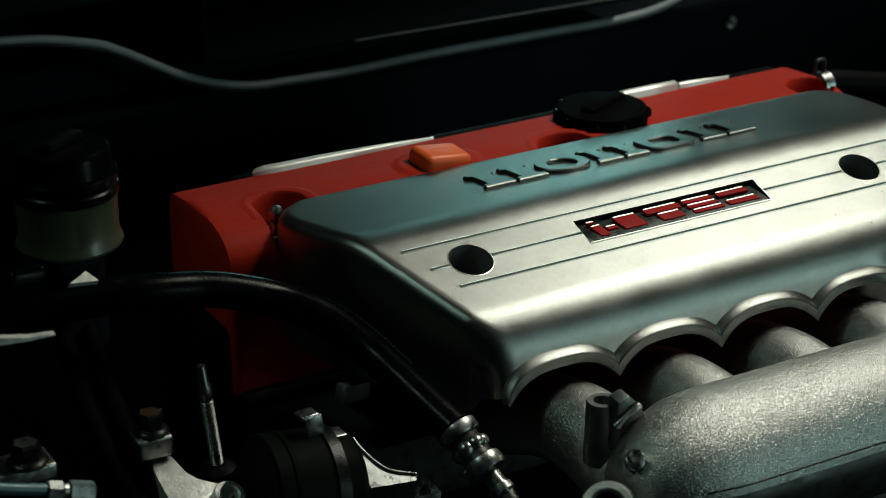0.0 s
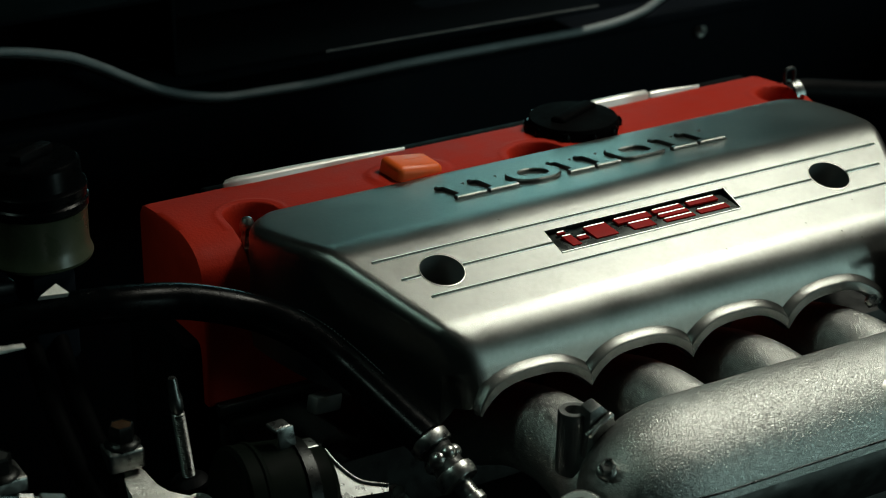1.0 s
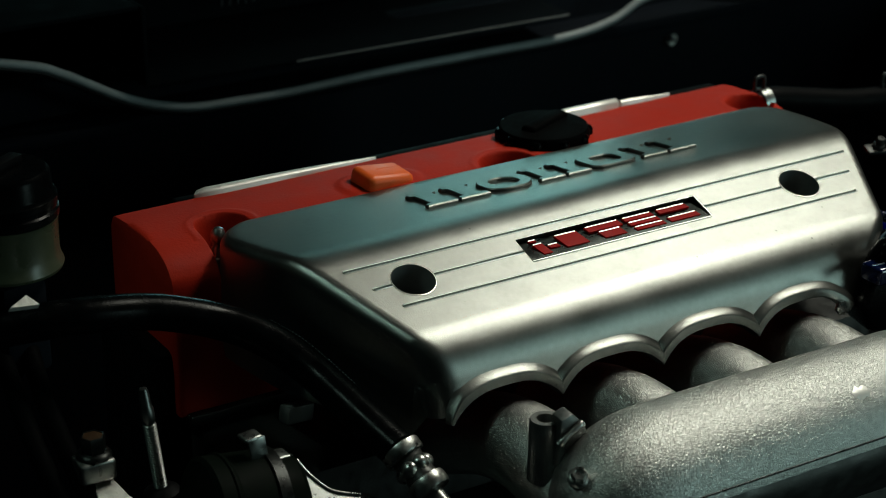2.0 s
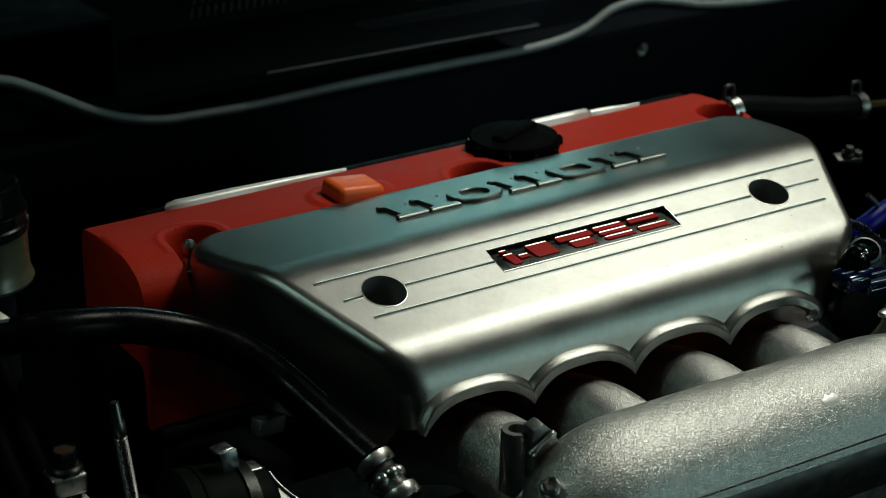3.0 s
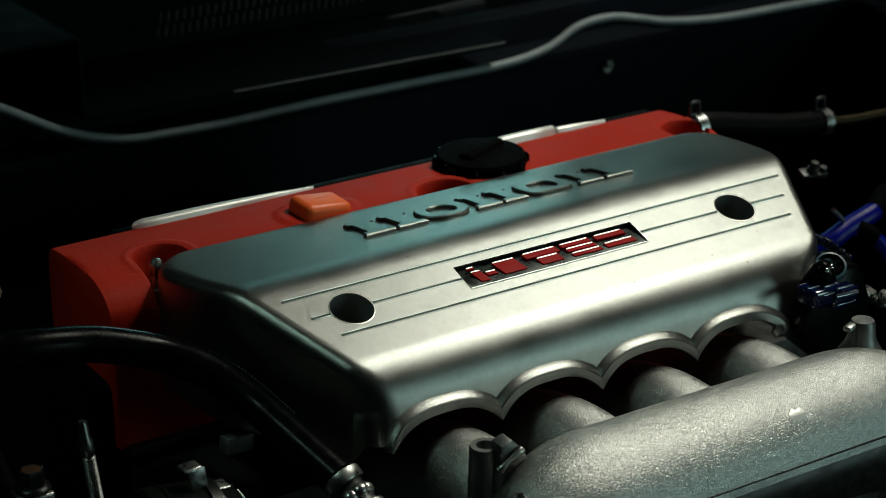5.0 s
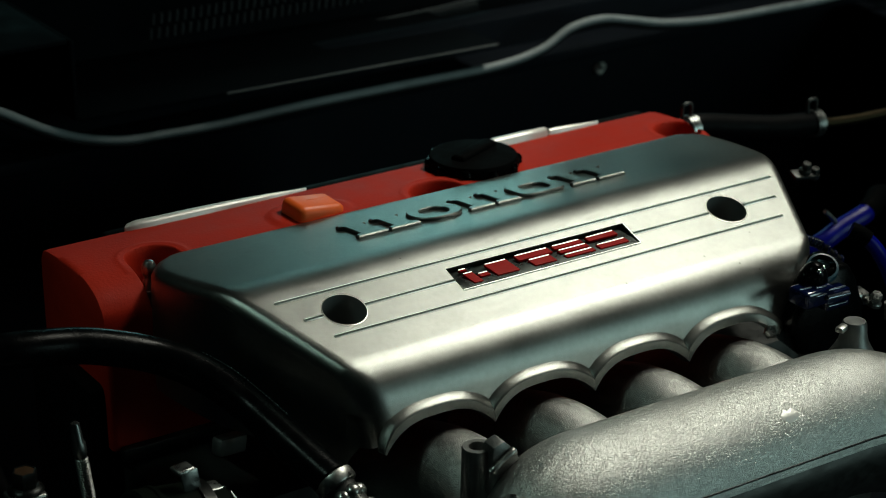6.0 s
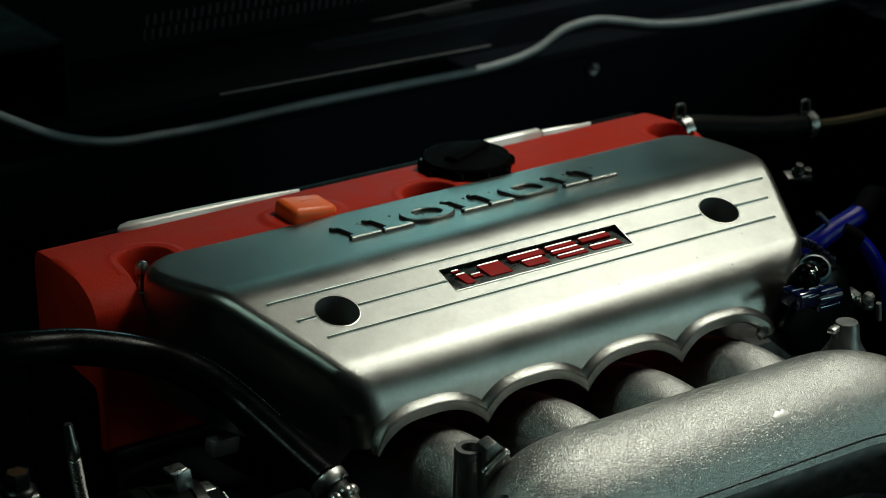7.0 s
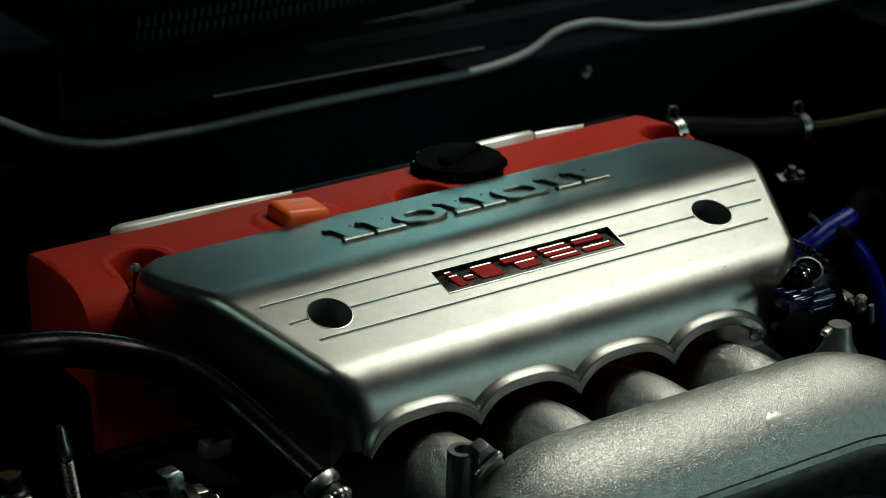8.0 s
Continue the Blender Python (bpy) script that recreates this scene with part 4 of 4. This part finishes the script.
part("cap", lathe([(0.0300, 0.033), (0.0312, 0.0345), (0.0312, 0.0385), (0.0300, 0.0395), (0.0300, 0.0415), (0.0308, 0.0425), (0.0308, 0.0465), (0.0285, 0.049), (0.0275, 0.060), (0.0255, 0.0625), (0.001, 0.063)], rm, 56), GLOSS_RUBBER, reservoir)
part("cap_knob", box((0.03, 0.010, 0.008), rm @ pose(0, 0, 0.0645, 0, 0, 30), 0.003, 2), PLASTIC, reservoir)
tagged(part("reservoir_stand", box((0.03, 0.05, 0.06), pose(-0.365, 0.115, 0.832, 0, 0, 10), 0.004, 2), DARK_PAINT), "dark painted stand under the fluid reservoir", "stand")
tagged(part("alloy_bracket", built([(-0.389, 0.0364, 0.8752), (-0.3722, 0.0344, 0.8742), (-0.377, 0.0422, 0.8781), (-0.389, 0.0404, 0.8712), (-0.3722, 0.0384, 0.8702), (-0.377, 0.0462, 0.8741)], [(0, 1, 2), (3, 5, 4), (0, 3, 4, 1), (1, 4, 5, 2), (2, 5, 3, 0)]), PALE), "small pale alloy bracket below the reservoir", "bracket")
strip_line = [(-0.745, 0.950), (-0.4496, 0.8849), (-0.4347, 0.8815), (-0.4209, 0.8802), (-0.4212, 0.8797), (-0.4347, 0.8797), (-0.4499, 0.8810), (-0.745, 0.940)]
tagged(part("wing_edge_strip", built([(x, -0.030, z) for x, z in strip_line] + [(x, -0.026, z + 0.0005) for x, z in strip_line], [tuple(range(8)), tuple(range(8, 16))] + [(i, (i + 1) % 8, 8 + (i + 1) % 8, 8 + i) for i in range(8)]), PALE, sharp=20), "thin pale metal strip reaching in from the inner wing", "strip")
for k in range(2):
    tagged(part("bay_cable", tube([(-0.372 + 0.018 * k, 0.13, 0.835), (-0.380 + 0.016 * k, 0.07, 0.805), (-0.383 + 0.016 * k, 0.02, 0.78), (-0.375 + 0.016 * k, -0.01, 0.74), (-0.37 + 0.016 * k, -0.02, 0.66)], 0.006, 8, 14), CAP_BLACK), "black cable dropping into the bay", "cable", "bay cables")

# ---- right side ----
breather = thing("breather_hose", (0.3, 0.18, 0.8), "black breather hose clamped to the valve cover", "hose")
part("rubber", tube([(0.2515, 0.178, 0.832), (0.2725, 0.178, 0.834), (0.3095, 0.176, 0.827), (0.3495, 0.172, 0.820), (0.3945, 0.17, 0.8155)], 0.0095, 10, 22), PLASTIC, breather)
part("nipple", tube([(0.2395, 0.178, 0.830), (0.2645, 0.178, 0.833)], 0.008, 4, 18), STEEL, breather)


def hose_clamp(at, way_, r):
    m = along(at, way_)
    c = thing("hose_clamp", at, "sprung steel hose clamp with raised ears", "hose clamp", "hose clamps")
    part("band", lathe([(r, -0.004), (r + 0.0012, -0.004), (r + 0.0012, 0.004), (r, 0.004), (r, -0.004)], m, 36, False), DIM_STEEL, c)
    loop = [(0.004, 0, r), (0.0045, 0, r + 0.005), (0.004, 0, r + 0.010), (0, 0.0, r + 0.0112), (-0.004, 0, r + 0.010), (-0.0045, 0, r + 0.005), (-0.004, 0, r)]
    part("ear", tube([Vector(at) + Vector(p) + Vector((-0.004, 0, 0)) for p in loop], 0.0016, 5, 10), DARK_STEEL, c)
    return c


hose_clamp(Vector((0.2655, 0.178, 0.833)), (1, 0, 0.05), 0.0098)
hose_clamp(Vector((0.3885, 0.170, 0.8160)), (1, 0, -0.05), 0.0098)
tagged(part("brass_pipe", tube([(0.388, 0.17, 0.8155), (0.43, 0.168, 0.812), (0.52, 0.165, 0.811), (0.60, 0.16, 0.811)], 0.004, 8, 16), BRASS), "thin brass pipe leading from the breather hose", "pipe")

sensor = thing("map_sensor", (0.19, -0.05, 0.78), "glossy navy plastic sensor housing at the end of the cover", "sensor")
shell = [(0.1398, 0.7918), (0.145, 0.8069), (0.1608, 0.8234), (0.1751, 0.8314), (0.188, 0.8303), (0.197, 0.8167), (0.2028, 0.7987), (0.2062, 0.7853), (0.1918, 0.7628), (0.1478, 0.7719)]
ns = len(shell)
shell_mesh = built([(x, -0.082, z) for x, z in shell] + [(x + 0.012, -0.045, z - 0.004) for x, z in shell], [tuple(range(ns)), tuple(range(ns, 2 * ns))] + [(i, (i + 1) % ns, ns + (i + 1) % ns, ns + i) for i in range(ns)])
bmesh.ops.bevel(shell_mesh, geom=shell_mesh.edges[:], offset=0.005, segments=3, profile=0.5, affect="EDGES")
part("housing", shell_mesh, GLOSS_RUBBER, sensor)
part("dome", lathe([(0.0125, -0.030), (0.0112, -0.012), (0.0092, -0.002), (0.0070, 0.004), (0.0042, 0.0070), (0.0005, 0.0082)], along((0.1585, -0.080, 0.8300), (-0.25, -0.45, 0.85)), 36), GLOSS_RUBBER, sensor)
# three chrome dots put in for the lamp's glints on the dome
for gx, gz, gr in ((0.1545, 0.8352, 0.0015), (0.1562, 0.8362, 0.0009), (0.1582, 0.8370, 0.0014)):
    part("stud", lathe([(gr, -0.0012), (gr * 0.9, 0.0004), (gr * 0.3, 0.0009)], along((gx, -0.0885, gz), (-0.1, -0.7, 0.7)), 12), CHROME, sensor)
part("ring", lathe([(0.0090, 0), (0.0106, 0.0006), (0.0106, 0.0050), (0.0090, 0.0055)], along((0.1705, -0.074, 0.8265), (-0.30, -0.45, 0.84)), 40, False), TEAL, sensor, "teal seal ring")
part("plug_body", box((0.026, 0.018, 0.012), pose(0.1530, -0.0845, 0.8180, 0, 0, 2), 0.0024, 3), NAVY, sensor)
part("plug_latch", box((0.0215, 0.016, 0.0125), pose(0.1690, -0.0850, 0.8130, 0, 0, 2), 0.0016, 3), NAVY, sensor)
# pale metal ridges set where the plug's glossy edges reflect light
for x0, z0, x1, z1, thick in ((0.1326, 0.8296, 0.1424, 0.8288, 0.0007), (0.1474, 0.8272, 0.1558, 0.8267, 0.0007), (0.1586, 0.8230, 0.1726, 0.8225, 0.0008), (0.1576, 0.8176, 0.1767, 0.8166, 0.0018), (0.1597, 0.8110, 0.1757, 0.8107, 0.0007), (0.1475, 0.8209, 0.1564, 0.8208, 0.0006)):
    part("ridge", tube([(x0, -0.0942, z0), ((x0 + x1) / 2, -0.0944, (z0 + z1) / 2), (x1, -0.0942, z1)], thick, 3, 10), LIT_RIDGE, sensor, "pale ridge in place of an edge reflection")
loom_line = [(0.2080, 0.004, 0.8180), (0.2175, 0.0, 0.8146), (0.2290, 0.0, 0.8090), (0.2398, 0.0, 0.8031), (0.250, -0.01, 0.793)]
part("wire_loom", tube(loom_line, 0.0026, 8, 14), RUBBER, sensor)
for at in curve_points(loom_line, 3):
    ahead = Vector((0.9, 0.0, -0.45))
    part("loom_rib", lathe([(0.0024, -0.0011), (0.0034, -0.0008), (0.0038, 0.0), (0.0034, 0.0008), (0.0024, 0.0011)], along(at, ahead), 18), NAVY, sensor)
hex_bolt("sensor_bolt", (0.2357, -0.060, 0.7825), (0.1, -0.3, 1), 0.0085, "dull steel bolt beside the sensor", mat=DIM_STEEL)
tagged(part("sensor_bracket", box((0.0150, 0.012, 0.0095), pose(0.2280, -0.050, 0.7850, 8, 4, 0), 0.0018, 3), STEEL), "pressed steel bracket with bright edges beside the sensor", "bracket")
tagged(part("pin", tube([(0.2481, -0.060, 0.7796), (0.2489, -0.060, 0.773), (0.2496, -0.060, 0.7663)], 0.0019, 4, 12), STEEL), "small bright steel pin beside the blue hose", "pin")
tagged(part("coolant_hose", tube([(0.290, 0.09, 0.744), (0.3173, 0.08, 0.7590), (0.3371, 0.08, 0.7665), (0.3601, 0.08, 0.7730), (0.3720, 0.084, 0.7750)], 0.0078, 12, 28), BLUE), "blue silicone coolant hose in shadow behind the sensor", "hose", "blue hoses")
# black sleeves put over the blue hoses where they fade into shade
tagged(part("hose_sleeve", tube([(0.2500, -0.018, 0.8185), (0.2545, -0.0225, 0.8160), (0.2590, -0.0265, 0.8120)], 0.0064, 8, 20), CAP_BLACK), "black sleeve for the shade over the top of a blue hose", "hose sleeve", "hose sleeves")
tagged(part("hose_sleeve", tube([(0.3630, 0.081, 0.7737), (0.374, 0.085, 0.7755), (0.395, 0.10, 0.775), (0.43, 0.12, 0.76)], 0.0086, 10, 24), CAP_BLACK), "black sleeve for the shade over the end of the blue hose", "hose sleeve", "hose sleeves")
tagged(part("coolant_hose", tube([(0.2500, -0.018, 0.8185), (0.2560, -0.024, 0.8150), (0.2660, -0.03, 0.8030), (0.2820, -0.03, 0.7776), (0.2936, -0.03, 0.7481), (0.2985, -0.03, 0.7293), (0.300, -0.03, 0.68)], 0.0052, 12, 28), BLUE), "glossy blue silicone coolant hose dropping past the sensor", "hose", "blue hoses")
tagged(part("throttle_bracket", box((0.022, 0.010, 0.003), pose(0.296, 0.08, 0.820, 20, 4, -8), 0.001, 2), DARK_STEEL), "small dull steel bracket in shadow", "bracket")
for bx, bz in ((0.2954, 0.8235), (0.3041, 0.8180)):
    hex_bolt("throttle_bolt", (bx, 0.079, bz), (0, -0.3, 1), 0.007, "small dull bolt on a dull bracket", mat=DARK_STEEL, group="throttle bolts")
tagged(part("cable_end", tube([(0.3197, 0.08, 0.7848), (0.326, 0.08, 0.779), (0.3318, 0.08, 0.7728)], 0.0019, 6, 12), DIM_STEEL), "dull metal cable end in shadow", "cable end")

# ---- cowl behind the engine ----
seal_line = [(-0.45, 0.47, 0.8813), (-0.2829, 0.47, 0.8753), (-0.2143, 0.47, 0.8626), (-0.1875, 0.47, 0.8512), (-0.165, 0.47, 0.8382), (-0.1421, 0.47, 0.8249), (-0.1137, 0.47, 0.8128), (-0.0795, 0.47, 0.8044), (-0.0444, 0.47, 0.8025), (0.0071, 0.47, 0.8013), (0.097, 0.47, 0.8032), (0.1937, 0.47, 0.8028), (0.2832, 0.47, 0.8025), (0.3327, 0.47, 0.8092), (0.3672, 0.47, 0.8242), (0.4025, 0.47, 0.8269), (0.4355, 0.47, 0.8204), (0.4761, 0.47, 0.8111), (0.5385, 0.47, 0.8045), (0.6098, 0.47, 0.8030), (0.6839, 0.47, 0.8025), (0.80, 0.47, 0.81)]
seal = thing("bulkhead_seal", (0.15, 0.47, 0.80), "wavy grey rubber seal along the top of the bulkhead", "seal")
part("bead", tube(seal_line, 0.0034, 10, 16), SEAL, seal)
part("lip", tube([(x, y + 0.003, z - 0.0055) for x, y, z in seal_line], 0.0026, 8, 10), RUBBER, seal)
tagged(part("bulkhead_lip", box((1.3, 0.05, 0.012), pose(0.1, 0.50, 0.795), 0.003, 2), DARK_PAINT), "dark painted flange below the bulkhead seal", "flange", kind="structure")
cowl = thing("cowl", (0.15, 0.6, 0.82), "black plastic cowl panel with long slots and a mesh grille", "cowl panel")
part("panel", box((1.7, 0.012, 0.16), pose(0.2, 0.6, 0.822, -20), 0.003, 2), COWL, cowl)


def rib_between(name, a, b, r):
    part(name, tube([a, tuple((p + q) / 2 for p, q in zip(a, b)), b], r, 4, 10), COWL_LIT_RIB, cowl)


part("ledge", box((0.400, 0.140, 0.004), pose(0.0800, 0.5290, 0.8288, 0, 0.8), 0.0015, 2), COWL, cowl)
# raised ledge and riser, added to shade the seal's left end
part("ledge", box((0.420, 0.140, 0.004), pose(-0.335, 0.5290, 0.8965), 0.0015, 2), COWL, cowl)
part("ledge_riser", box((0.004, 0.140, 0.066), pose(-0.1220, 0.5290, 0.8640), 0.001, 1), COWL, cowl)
rib_between("rib", (0.0092, 0.4575, 0.8304), (0.2772, 0.4575, 0.8267), 0.0011)
rib_between("rib", (0.0367, 0.575, 0.8223), (0.3456, 0.575, 0.8312), 0.0012)
rib_between("rib", (0.0374, 0.575, 0.8150), (0.3418, 0.575, 0.8125), 0.0014)
part("slot_face", box((0.30, 0.006, 0.0085), pose(0.19, 0.582, 0.8215), 0.001, 1), COWL_MESH, cowl)
for k in range(34):
    for row in range(2):
        part("grille_slat", box((0.0022, 0.003, 0.010), pose(0.0 + 0.0075 * k + 0.003 * row, 0.578, 0.852 + 0.0125 * row, 0, 8, 0), 0.0006, 1), COWL_MESH, cowl)
for bx, bz in ((-0.0179, 0.8009), (0.0651, 0.8054)):
    hex_bolt("cowl_clip", (bx, 0.578, bz - 0.004), (0, -0.5, 1), 0.006, "small dull clip on the cowl panel", "clip", group="cowl clips")
hex_bolt("bulkhead_bolt", (0.4326, 0.512, 0.7623), (0.1, -1, 0.9), 0.008, "small bright bolt on the dark bulkhead", mat=PALE)

hex_bolt("runner_bolt", (0.127, -0.074, 0.792), (-0.2, -0.7, 0.6), 0.009, "small dull bolt tucked under the scalloped lip", mat=DIM_STEEL, washer=False)
tagged(part("cable_clip", box((0.022, 0.010, 0.012), pose(-0.2165, 0.03, 0.765, 0, 10, 15), 0.002, 2), CAST_FINE), "small grey metal clip block under the black hose", "clip")
hex_bolt("block_bolt", (-0.165, -0.03, 0.774), (-0.4, -0.4, 0.8), 0.006, "tiny steel bolt below the silver cover", mat=STEEL, washer=False)
# plain dark block that stands for wires beside the reservoir
tagged(part("relay_block", box((0.024, 0.012, 0.010), pose(-0.3974, 0.090, 0.8607, 0, 8, 10), 0.0035, 3), RUBBER), "small dark block in place of wires beside the reservoir", "relay")
